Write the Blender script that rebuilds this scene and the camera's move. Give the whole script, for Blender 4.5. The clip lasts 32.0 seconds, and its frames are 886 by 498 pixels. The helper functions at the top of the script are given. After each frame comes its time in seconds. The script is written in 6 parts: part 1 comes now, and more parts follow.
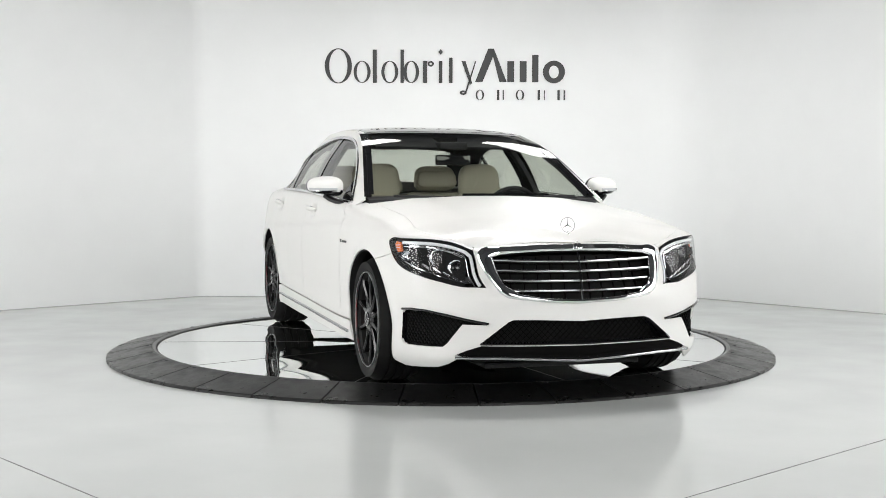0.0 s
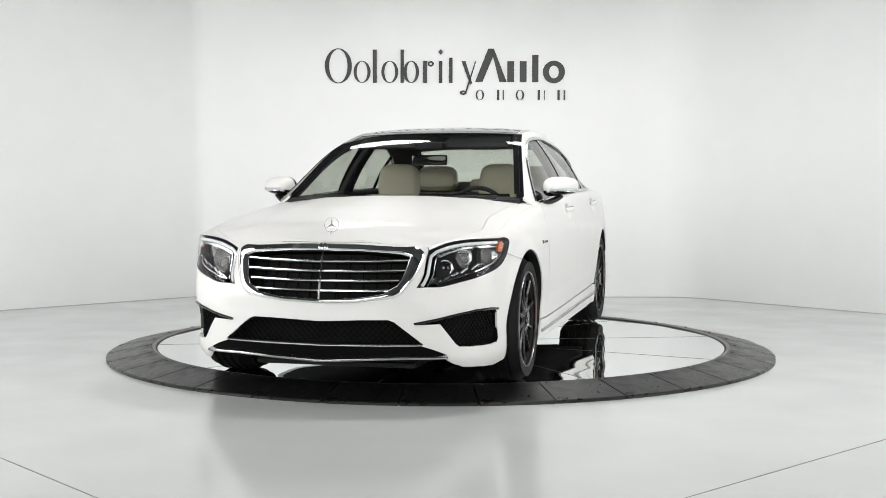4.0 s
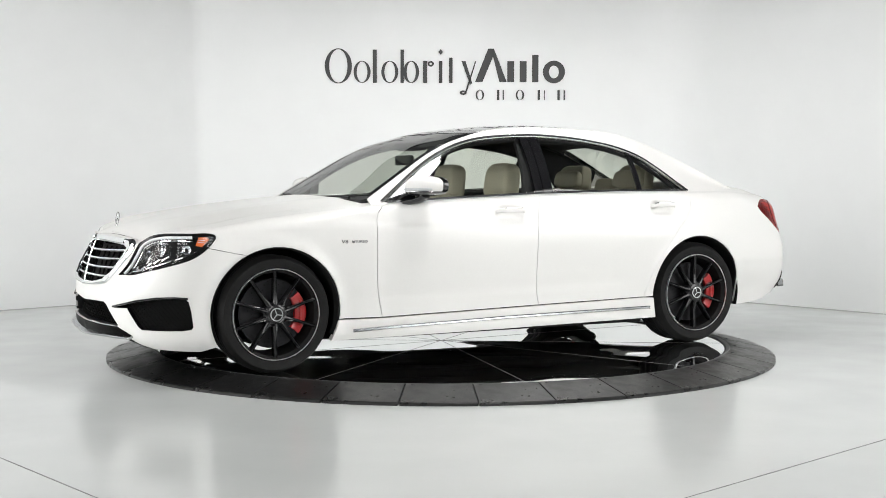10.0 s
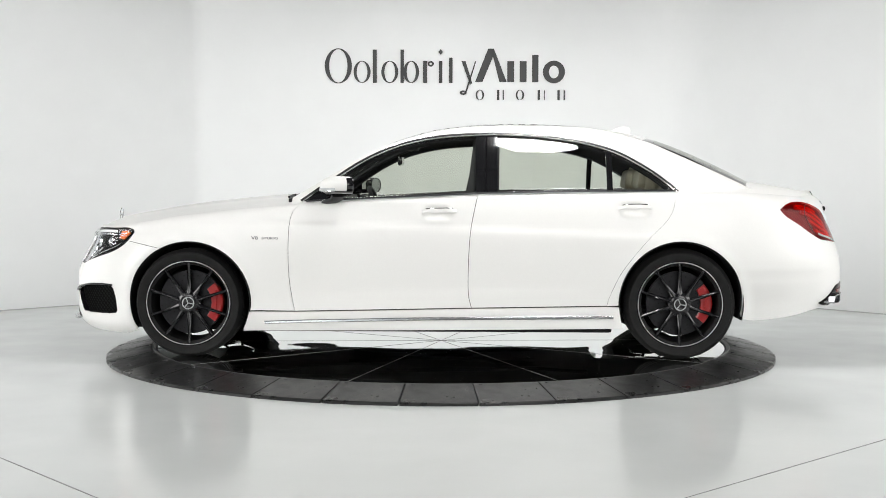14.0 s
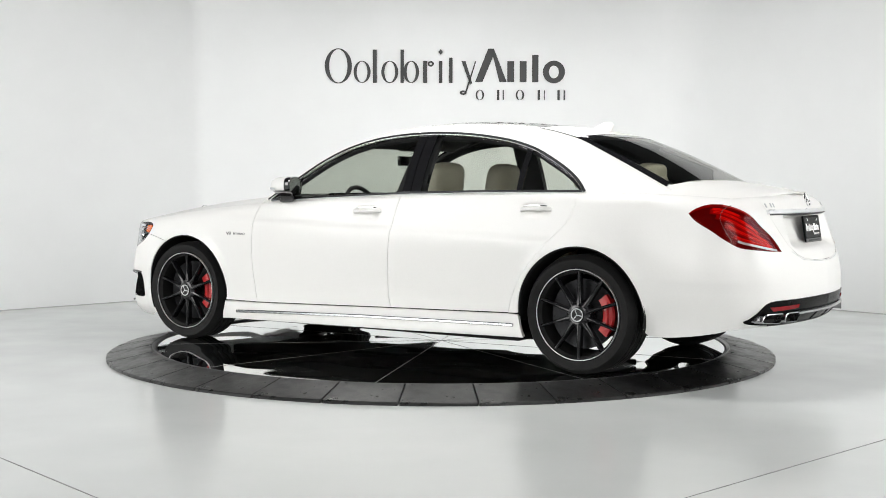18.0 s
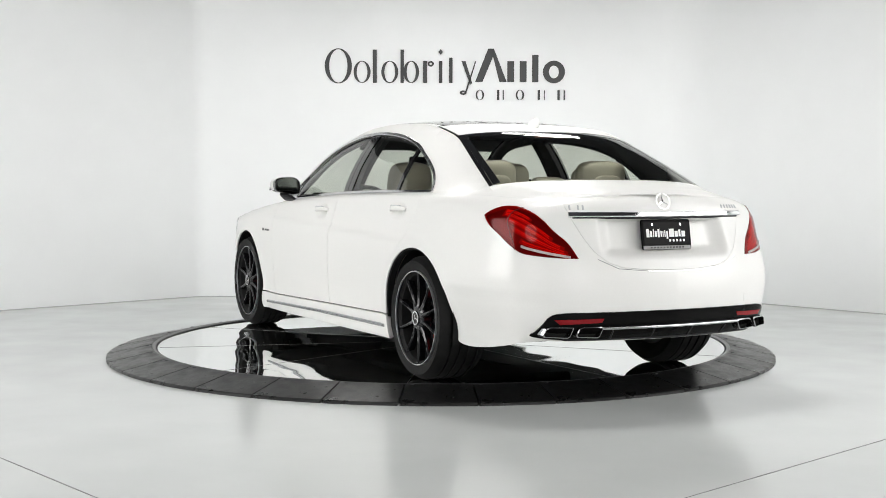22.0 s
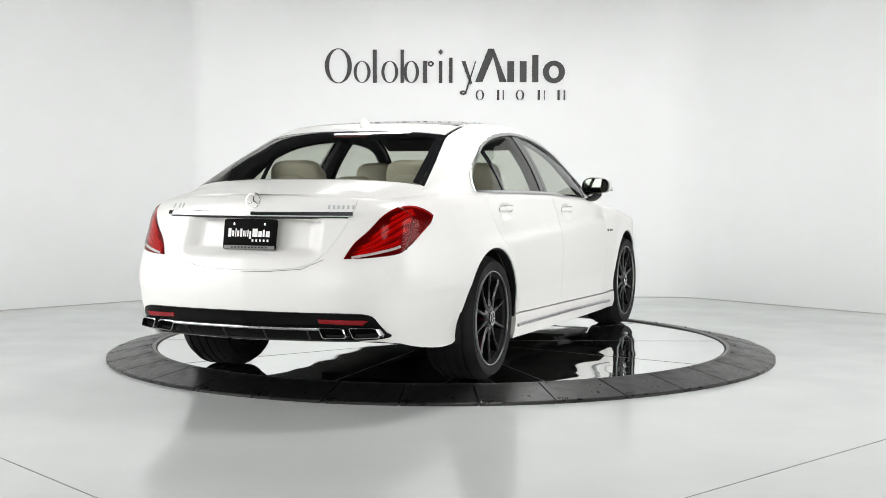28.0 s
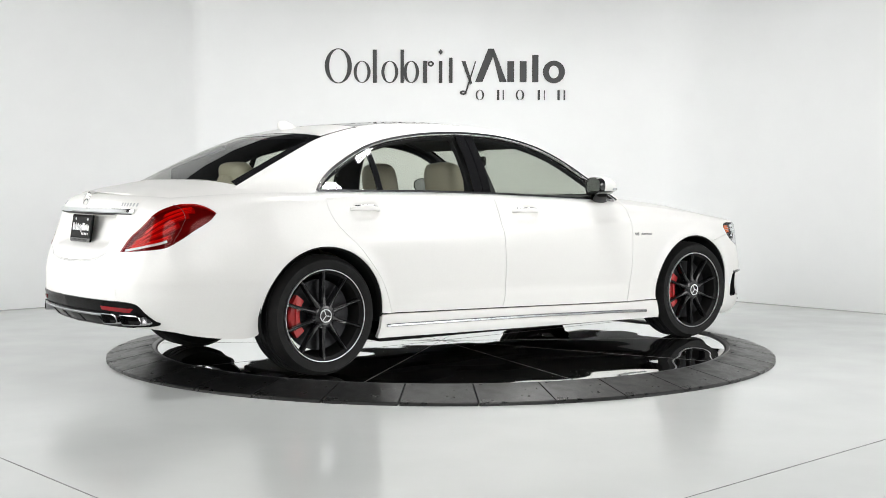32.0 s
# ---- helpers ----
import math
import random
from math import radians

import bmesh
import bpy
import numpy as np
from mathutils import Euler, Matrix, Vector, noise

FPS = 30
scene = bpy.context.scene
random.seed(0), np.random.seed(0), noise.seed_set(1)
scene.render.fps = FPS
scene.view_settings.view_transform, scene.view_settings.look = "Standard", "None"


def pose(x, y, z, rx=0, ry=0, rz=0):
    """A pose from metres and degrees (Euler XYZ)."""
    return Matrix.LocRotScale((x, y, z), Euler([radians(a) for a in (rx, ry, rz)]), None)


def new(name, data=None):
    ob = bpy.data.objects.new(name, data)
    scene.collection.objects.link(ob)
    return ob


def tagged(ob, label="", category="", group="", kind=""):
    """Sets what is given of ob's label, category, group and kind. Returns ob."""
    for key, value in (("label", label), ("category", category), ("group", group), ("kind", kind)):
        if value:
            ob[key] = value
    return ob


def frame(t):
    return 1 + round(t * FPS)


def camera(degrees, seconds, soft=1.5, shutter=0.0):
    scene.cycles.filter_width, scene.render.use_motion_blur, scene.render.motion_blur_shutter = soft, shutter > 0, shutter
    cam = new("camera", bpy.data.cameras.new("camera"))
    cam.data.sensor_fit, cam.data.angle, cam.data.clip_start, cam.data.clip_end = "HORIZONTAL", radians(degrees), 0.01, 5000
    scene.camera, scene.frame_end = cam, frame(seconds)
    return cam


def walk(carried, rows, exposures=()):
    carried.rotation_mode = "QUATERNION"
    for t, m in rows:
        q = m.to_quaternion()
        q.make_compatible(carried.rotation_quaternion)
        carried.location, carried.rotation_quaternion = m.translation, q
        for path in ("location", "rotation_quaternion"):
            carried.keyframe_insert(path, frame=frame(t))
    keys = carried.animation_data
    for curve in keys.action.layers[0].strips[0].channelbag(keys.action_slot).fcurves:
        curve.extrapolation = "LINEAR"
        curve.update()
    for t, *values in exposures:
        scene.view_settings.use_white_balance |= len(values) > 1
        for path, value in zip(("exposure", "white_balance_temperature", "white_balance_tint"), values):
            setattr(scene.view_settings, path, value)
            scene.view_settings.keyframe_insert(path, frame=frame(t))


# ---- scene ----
LIFT = 0.06  # the turntable's top above the hall floor
cam = camera(38.88, 32.0, 0.9)
EYE = pose(0.0, -8.887, 1.122 + LIFT, 0, 0, 0) @ pose(0, 0, 0, 90 - 3.03, 0, -0.08) @ pose(0, 0, 0, 0, 0, 0.11)
walk(cam, [(0, EYE), (32.0, EYE)], [(0, 0.20), (26, 0.20), (30, 0.24), (32, 0.25)])

# heading of the turning stage, seconds and degrees
TURN = [(0, -72.58), (3, -96.69), (7, -128.23), (11, -159.24), (15, -189.52), (19, -220.85),
        (22, -243.68), (25, -267.40), (28, -292.20), (32, -322.99)]

# ---------------------------------------------------------------- light
world = bpy.data.worlds.new("hall_air")
scene.world = world
world.use_nodes = True
world.node_tree.nodes["Background"].inputs[0].default_value = (0.9, 0.95, 1.0, 1)
world.node_tree.nodes["Background"].inputs[1].default_value = 0.02


# ---------------------------------------------------------------- materials
def material(name, color, rough=0.5, metal=0.0, coat=0.0, spec=0.5, emit=0.0, grain=0.0, grain_scale=30.0, bump=0.0,
             bump_scale=200.0, rough_var=0.0, coat_rough=0.03, bump_depth=0.002, bump_detail=4):
    m = bpy.data.materials.new(name)
    m.use_nodes = True
    nt = m.node_tree
    b = nt.nodes["Principled BSDF"]
    b.inputs["Base Color"].default_value = (*color, 1)
    b.inputs["Roughness"].default_value = rough
    b.inputs["Metallic"].default_value = metal
    b.inputs["Coat Weight"].default_value = coat
    b.inputs["Coat Roughness"].default_value = coat_rough
    b.inputs["Specular IOR Level"].default_value = spec
    if emit:
        b.inputs["Emission Color"].default_value = (*color, 1)
        b.inputs["Emission Strength"].default_value = emit
    tc = nt.nodes.new("ShaderNodeTexCoord")
    if grain or rough_var:
        n = nt.nodes.new("ShaderNodeTexNoise")
        n.inputs["Scale"].default_value = grain_scale
        n.inputs["Detail"].default_value = 6
        n2 = nt.nodes.new("ShaderNodeTexNoise")
        n2.inputs["Scale"].default_value = grain_scale * 0.12
        n2.inputs["Detail"].default_value = 3
        ad = nt.nodes.new("ShaderNodeMath")
        ad.operation = "ADD"
        for q, k in ((n, 0), (n2, 1)):
            nt.links.new(tc.outputs["Object"], q.inputs["Vector"])
            nt.links.new(q.outputs["Fac"], ad.inputs[k])
        if grain:
            r = nt.nodes.new("ShaderNodeMapRange")
            r.inputs[1].default_value, r.inputs[2].default_value = 0.7, 1.3
            r.inputs[3].default_value, r.inputs[4].default_value = 1 - grain, 1 + grain
            nt.links.new(ad.outputs[0], r.inputs[0])
            mx = nt.nodes.new("ShaderNodeVectorMath")
            mx.operation = "SCALE"
            mx.inputs[0].default_value = color
            nt.links.new(r.outputs[0], mx.inputs["Scale"])
            nt.links.new(mx.outputs[0], b.inputs["Base Color"])
        if rough_var:
            r = nt.nodes.new("ShaderNodeMapRange")
            r.inputs[1].default_value, r.inputs[2].default_value = 0.7, 1.3
            r.inputs[3].default_value, r.inputs[4].default_value = rough - rough_var, rough + rough_var
            nt.links.new(ad.outputs[0], r.inputs[0])
            nt.links.new(r.outputs[0], b.inputs["Roughness"])
    if bump:
        n = nt.nodes.new("ShaderNodeTexNoise")
        n.inputs["Scale"].default_value = bump_scale
        n.inputs["Detail"].default_value = bump_detail
        nt.links.new(tc.outputs["Object"], n.inputs["Vector"])
        bp = nt.nodes.new("ShaderNodeBump")
        bp.inputs["Strength"].default_value = bump
        bp.inputs["Distance"].default_value = bump_depth
        nt.links.new(n.outputs["Fac"], bp.inputs["Height"])
        nt.links.new(bp.outputs[0], b.inputs["Normal"])
    return m


def glass(name, tint, face=0.075):
    """A thin pane: clear, tinted, with the gloss of glass at its face."""
    m = bpy.data.materials.new(name)
    m.use_nodes = True
    nt = m.node_tree
    nt.nodes.remove(nt.nodes["Principled BSDF"])
    out = nt.nodes["Material Output"]
    tr = nt.nodes.new("ShaderNodeBsdfTransparent")
    tr.inputs[0].default_value = (*tint, 1)
    gl = nt.nodes.new("ShaderNodeBsdfGlossy")
    gl.inputs["Roughness"].default_value = 0.0
    lw = nt.nodes.new("ShaderNodeLayerWeight")
    lw.inputs[0].default_value = 0.5
    pw = nt.nodes.new("ShaderNodeMath")
    pw.operation, pw.inputs[1].default_value = "POWER", 5.0
    fr = nt.nodes.new("ShaderNodeMath")
    fr.operation, fr.inputs[1].default_value, fr.inputs[2].default_value = "MULTIPLY_ADD", 1 - face, face
    nt.links.new(lw.outputs["Facing"], pw.inputs[0])
    nt.links.new(pw.outputs[0], fr.inputs[0])
    mx = nt.nodes.new("ShaderNodeMixShader")
    nt.links.new(fr.outputs[0], mx.inputs[0])
    nt.links.new(tr.outputs[0], mx.inputs[1])
    nt.links.new(gl.outputs[0], mx.inputs[2])
    nt.links.new(mx.outputs[0], out.inputs[0])
    return m


def lamp_cloth(name, color, strength):
    m = bpy.data.materials.new(name)
    m.use_nodes = True
    nt = m.node_tree
    nt.nodes.remove(nt.nodes["Principled BSDF"])
    e = nt.nodes.new("ShaderNodeEmission")
    e.inputs[0].default_value = (*color, 1)
    e.inputs[1].default_value = strength
    nt.links.new(e.outputs[0], nt.nodes["Material Output"].inputs[0])
    return m


M_WALL = material("white_wall_paint", (0.875, 0.885, 0.885), 0.75, grain=0.015, grain_scale=3.0, bump=0.08, bump_scale=90)
M_HALL = material("dark_hall_wall", (0.05, 0.052, 0.055), 0.85, grain=0.15, grain_scale=3, bump=0.1, bump_scale=60)
M_FLOOR = material("pale_epoxy_floor", (0.61, 0.63, 0.62), 0.17, spec=0.40, grain=0.025, grain_scale=2.0, rough_var=0.035, bump=0.012, bump_scale=5)
M_SEAM = material("floor_seam_filler", (0.20, 0.20, 0.20), 0.7, grain=0.2)
M_FOOT = material("wall_foot_joint", (0.40, 0.40, 0.40), 0.7, grain=0.2)
M_CEIL = material("dark_ceiling", (0.035, 0.037, 0.04), 0.9, grain=0.2, grain_scale=2)
M_STEEL_DARK = material("dark_steel", (0.06, 0.06, 0.065), 0.5, metal=0.6, grain=0.15)
M_RUBBER = material("ramp_rubber", (0.009, 0.009, 0.009), 0.33, spec=0.46, grain=0.30, grain_scale=14, rough_var=0.12, bump=0.25,
                    bump_scale=160)
M_LIP = material("ring_lip_metal", (0.13, 0.13, 0.13), 0.35, metal=0.7, grain=0.1)
M_MIRROR = material("polished_stage_plate", (0.86, 0.88, 0.87), 0.025, metal=1.0, rough_var=0.012, grain=0.02, bump=0.9, bump_scale=1.9, bump_depth=0.013, bump_detail=0.3)
M_REARGLASS = material("dimmed_mirror_glass", (0.24, 0.245, 0.25), 0.03, metal=1.0, grain=0.02)
M_INNERGLASS = material("inner_mirror_glass", (0.05, 0.05, 0.052), 0.05, metal=1.0, grain=0.02)
M_LOGO = material("charcoal_sign", (0.035, 0.035, 0.036), 0.45, grain=0.05)
M_SOFT = lamp_cloth("softbox_cloth", (1.0, 0.992, 0.978), 36.0)
M_SOFT_BACK = lamp_cloth("back_softbox_cloth", (1.0, 0.992, 0.978), 8.0)
# cloths of the added fill lamps, out of view
M_FILL_LARGE = lamp_cloth("large_fill_cloth", (1.0, 0.992, 0.978), 4.3)
M_FILL_LEFT = lamp_cloth("left_fill_cloth", (1.0, 0.992, 0.978), 6.6)
M_FILL_RIGHT = lamp_cloth("right_fill_cloth", (1.0, 0.992, 0.978), 5.1)
M_PAINT = material("white_pearl_paint", (0.775, 0.77, 0.752), 0.36, spec=0.25, coat=0.34, grain=0.012, grain_scale=900, coat_rough=0.09)
M_BLACK = material("gloss_black", (0.008, 0.008, 0.009), 0.08, coat=0.6, grain=0.1)
M_GLOSSLOW = material("dark_apron_plastic", (0.005, 0.005, 0.005), 0.18, spec=0.05, grain=0.1)
M_LIPBLACK = material("black_lip_plastic", (0.005, 0.005, 0.005), 0.3, spec=0.015, grain=0.1)
M_TRIM = material("satin_black_plastic", (0.012, 0.012, 0.013), 0.45, spec=0.3, grain=0.15, bump=0.1, bump_scale=400)
M_UNDER = material("underbody_black", (0.014, 0.014, 0.014), 0.8, spec=0.1, grain=0.3, grain_scale=8, bump=0.3, bump_scale=40)
M_MESH = material("black_screen", (0.003, 0.003, 0.003), 0.7, spec=0.05, grain=0.1)
M_LAMPCUP = material("lamp_cup", (0.022, 0.022, 0.024), 0.22, metal=0.6, spec=0.4, grain=0.1)
M_CHROME = material("chrome", (0.82, 0.83, 0.84), 0.06, metal=1.0, grain=0.02)
M_BRIGHT = material("bright_trim", (0.72, 0.72, 0.73), 0.18, metal=1.0, grain=0.02)
M_SATIN = material("satin_silver", (0.42, 0.43, 0.44), 0.26, metal=1.0, grain=0.03)
M_TYRE = material("tyre_rubber", (0.010, 0.010, 0.010), 0.65, spec=0.18, grain=0.25, grain_scale=20, bump=0.2, bump_scale=120)
M_RIM = material("black_alloy", (0.006, 0.006, 0.007), 0.20, metal=0.0, spec=0.45, coat=0.15, grain=0.08)
M_LIPCUT = material("machined_lip", (0.68, 0.68, 0.69), 0.30, metal=1.0, grain=0.04)
M_DISC = material("brake_iron", (0.032, 0.032, 0.034), 0.38, metal=1.0, grain=0.12, grain_scale=60)
M_RED = material("caliper_red", (0.42, 0.010, 0.012), 0.30, coat=0.6, grain=0.06)
M_LEATHER = material("cream_leather", (0.40, 0.375, 0.295), 0.5, grain=0.05, grain_scale=20, bump=0.15, bump_scale=260)
M_CABIN = material("anthracite_cabin", (0.018, 0.018, 0.020), 0.65, spec=0.3, grain=0.15, bump=0.15, bump_scale=200)
M_GLASS = glass("clear_window_glass", (0.80, 0.825, 0.775))
M_WSGLASS = glass("windscreen_glass", (0.74, 0.77, 0.72))
M_LENS = glass("lamp_lens", (0.95, 0.96, 0.97), 0.028)
M_REDLENS = glass("red_lamp_lens", (0.80, 0.10, 0.10), 0.012)
M_LAMPRED = material("lamp_red", (0.32, 0.008, 0.008), 0.4, spec=0.3, grain=0.15, grain_scale=40)
M_LAMPDARK = material("lamp_red_dark", (0.09, 0.003, 0.004), 0.3, grain=0.15, grain_scale=40)
M_LAMPBAR = material("lamp_red_bar", (0.85, 0.045, 0.022), 0.3, grain=0.1, grain_scale=40)
M_AMBER = material("amber_reflector", (0.80, 0.15, 0.02), 0.25, coat=0.6, grain=0.2, grain_scale=80)
M_TIP = material("brushed_exhaust_steel", (0.36, 0.36, 0.37), 0.20, metal=1.0, grain=0.05)
M_REVERSE = material("pale_reversing_lens", (0.52, 0.42, 0.41), 0.15, coat=0.5, grain=0.25, grain_scale=90)
M_REFLEX = material("red_reflex_plastic", (0.20, 0.005, 0.008), 0.2, coat=0.1, spec=0.2, grain=0.15, grain_scale=60)
M_LETTER = material("dark_chrome_lettering", (0.20, 0.20, 0.21), 0.25, metal=1.0, grain=0.03)
M_WHITE = material("white_lettering", (0.8, 0.8, 0.8), 0.5, grain=0.02)
M_GUIDE = material("clear_light_guide", (0.84, 0.85, 0.86), 0.25, coat=0.5, grain=0.05)
M_LED = material("led_guide", (0.50, 0.52, 0.53), 0.2, coat=0.5, grain=0.05)


# ---------------------------------------------------------------- mesh helpers
def mesh_of(name, verts, faces, mat, smooth=True, normals=None):
    me = bpy.data.meshes.new(name)
    me.from_pydata([tuple(v) for v in verts], [], [tuple(f) for f in faces])
    me.materials.append(mat)
    me.update()
    if smooth:
        me.polygons.foreach_set("use_smooth", [True] * len(me.polygons))
    if normals is not None:
        me.normals_split_custom_set_from_vertices([tuple(n) for n in normals])
    return me


def ob_of(name, me, parent=None, label="", m=None):
    ob = new(name, me)
    if parent is not None:
        ob.parent = parent
    if m is not None:
        ob.matrix_basis = m
    if label:
        tagged(ob, label)
    return ob


def part(name, bm, mat, parent, label="", smooth=False, m=None):
    me = bpy.data.meshes.new(name)
    bm.to_mesh(me)
    bm.free()
    me.materials.append(mat)
    if smooth:
        me.polygons.foreach_set("use_smooth", [True] * len(me.polygons))
        me.set_sharp_from_angle(angle=radians(38))
    return ob_of(name, me, parent, label, m)


def box(sx, sy, sz, bevel=0.0, seg=2, at=(0, 0, 0)):
    bm = bmesh.new()
    bmesh.ops.create_cube(bm, size=1, matrix=Matrix.Translation(at) @ Matrix.Diagonal((sx, sy, sz, 1)))
    if bevel:
        bmesh.ops.bevel(bm, geom=bm.edges[:], offset=bevel, segments=seg, affect="EDGES", profile=0.6)
    return bm


def prism(outline, depth, bevel=0.0):
    """A plate: outline in x, y, thickness along +z."""
    bm = bmesh.new()
    f = bm.faces.new([bm.verts.new((x, y, 0)) for x, y in outline])
    r = bmesh.ops.extrude_face_region(bm, geom=[f])
    bmesh.ops.translate(bm, verts=[v for v in r["geom"] if isinstance(v, bmesh.types.BMVert)], vec=(0, 0, depth))
    bmesh.ops.recalc_face_normals(bm, faces=bm.faces[:])
    if bevel:
        bmesh.ops.bevel(bm, geom=[e for e in bm.edges if not (len(e.link_faces) == 2 and e.calc_face_angle(0) < 0.3)],
                        offset=bevel, segments=2, affect="EDGES")
    return bm


def lathe(profile, n=48, axis="y", closed=False):
    """Turn (radius, along) round an axis."""
    v, f = [], []
    k = len(profile)
    for i in range(n):
        a = 2 * math.pi * i / n
        for r, h in profile:
            p = (r * math.cos(a), h, r * math.sin(a)) if axis == "y" else (r * math.cos(a), r * math.sin(a), h)
            v.append(p)
    for i in range(n):
        j = (i + 1) % n
        for q in range(k if closed else k - 1):
            w = (q + 1) % k
            f.append((i * k + q, j * k + q, j * k + w, i * k + w))
    bm = bmesh.new()
    vs = [bm.verts.new(p) for p in v]
    for q in f:
        bm.faces.new([vs[x] for x in q])
    bmesh.ops.remove_doubles(bm, verts=bm.verts[:], dist=1e-5)
    bmesh.ops.recalc_face_normals(bm, faces=bm.faces[:])
    return bm


def sweep(path, profile, up=(0, 0, 1), cap=True):
    """Carry a closed profile (across, up) along a path of points; the profile may be a function of 0..1 along it."""
    path = [Vector(p) for p in path]
    n = len(path)
    bm = bmesh.new()
    rings = []
    for i, p in enumerate(path):
        t = (path[min(i + 1, n - 1)] - path[max(i - 1, 0)]).normalized()
        u = up[i] if isinstance(up, list) else up
        side = t.cross(Vector(u)).normalized()
        w = side.cross(t).normalized()
        pr = profile(i / (n - 1)) if callable(profile) else profile
        rings.append([bm.verts.new(p + side * a + w * b) for a, b in pr])
    k = len(rings[0])
    for i in range(n - 1):
        for j in range(k):
            bm.faces.new((rings[i][j], rings[i][(j + 1) % k], rings[i + 1][(j + 1) % k], rings[i + 1][j]))
    if cap:
        bm.faces.new(rings[0])
        bm.faces.new(rings[-1])
    bmesh.ops.recalc_face_normals(bm, faces=bm.faces[:])
    return bm


def rect(w, h, b=0.0):
    w, h = w / 2, h / 2
    if not b:
        return [(-w, -h), (w, -h), (w, h), (-w, h)]
    return [(-w + b, -h), (w - b, -h), (w, -h + b), (w, h - b), (w - b, h), (-w + b, h), (-w, h - b), (-w, -h + b)]


def rounded(w, h, r, n=5):
    out = []
    for cx, cy, a0 in ((w / 2 - r, h / 2 - r, 0), (-w / 2 + r, h / 2 - r, 90), (-w / 2 + r, -h / 2 + r, 180), (w / 2 - r, -h / 2 + r, 270)):
        for i in range(n + 1):
            a = radians(a0 + 90 * i / n)
            out.append((cx + r * math.cos(a), cy + r * math.sin(a)))
    return out


def structure(name, bm, mat, label, smooth=False):
    return tagged(part(name, bm, mat, None, "", smooth), label, "", "", "structure")


# ---------------------------------------------------------------- the hall
BACK, TOP, WHITE_TOP = 4.06, 5.2, 3.35
plan = [(-2.485, BACK), (2.53, BACK), (9.0, -3.2), (9.0, -13.0), (-9.0, -13.0), (-9.0, -2.15)]
bm = bmesh.new()
bm.faces.new([bm.verts.new((x, y, 0)) for x, y in reversed(plan)])
r = bmesh.ops.extrude_face_region(bm, geom=bm.faces[:])
bmesh.ops.translate(bm, verts=[v for v in r["geom"] if isinstance(v, bmesh.types.BMVert)], vec=(0, 0, -0.2))
bmesh.ops.recalc_face_normals(bm, faces=bm.faces[:])
structure("floor", bm, M_FLOOR, "pale grey glossy epoxy floor of the photo hall")
for i, nm in enumerate(("wall_back", "wall_right", "wall_side_right", "wall_behind", "wall_side_left", "wall_left")):
    a, b = Vector(plan[i]), Vector(plan[(i + 1) % 6])
    d = (b - a).normalized()
    o = Vector((-d.y, d.x)) * 0.2
    bm = prism([tuple(a), tuple(b), tuple(b + o), tuple(a + o)], WHITE_TOP)
    structure(nm, bm, M_HALL if i == 3 else M_WALL, "dark wall behind the studio" if i == 3 else "plain matt white painted studio wall")
    bm = prism([tuple(a), tuple(b), tuple(b + o), tuple(a + o)], TOP - WHITE_TOP)
    bmesh.ops.translate(bm, verts=bm.verts[:], vec=(0, 0, WHITE_TOP))
    structure("wall_upper", bm, M_CEIL, "dark upper wall of the hall above the white studio wall")
    if i in (0, 1, 5):
        q = [a - o * 0.02 + d * 0.004, b - o * 0.02 - d * 0.004]
        bm = prism([tuple(q[0]), tuple(q[1]), tuple(q[1] + o * 0.018), tuple(q[0] + o * 0.018)], 0.006)
        structure("trim", bm, M_FOOT, "thin dark joint along the foot of the white wall")
# added coves where the side walls meet the back wall, softening the shading step
for c, u, v, r in ((plan[0], plan[1], plan[5], 0.20), (plan[1], plan[0], plan[2], 0.50)):
    c, u, v = Vector(c), (Vector(u) - Vector(c)).normalized(), (Vector(v) - Vector(c)).normalized()
    half = u.angle(v) / 2
    mid = c + (u + v).normalized() * (r / math.sin(half))
    ta, tb = c + u * (r / math.tan(half)), c + v * (r / math.tan(half))
    a0, a1 = (ta - mid), (tb - mid)
    turn = math.atan2(a0.x * a1.y - a0.y * a1.x, a0.dot(a1))
    arc = [mid + Matrix.Rotation(turn * i / 16, 2) @ a0 for i in range(17)]
    out = (c - mid).normalized() * 0.02
    structure("added_cove", prism([tuple(p) for p in arc] + [tuple(tb + out), tuple(c + out), tuple(ta + out)], WHITE_TOP), M_WALL, "rounded white cove added to soften the shading step between the studio walls", True)
    inner = [mid + (p - mid) * (1 - 0.004 / r) for p in arc]
    structure("trim", prism([tuple(p) for p in inner] + [tuple(p) for p in arc[::-1]], 0.006), M_FOOT, "thin dark joint along the foot of the white wall")
bm = bmesh.new()
bm.faces.new([bm.verts.new((x, y, TOP)) for x, y in plan])
r = bmesh.ops.extrude_face_region(bm, geom=bm.faces[:])
bmesh.ops.translate(bm, verts=[v for v in r["geom"] if isinstance(v, bmesh.types.BMVert)], vec=(0, 0, 0.2))
bmesh.ops.recalc_face_normals(bm, faces=bm.faces[:])
structure("ceiling", bm, M_CEIL, "dark ceiling over the studio")
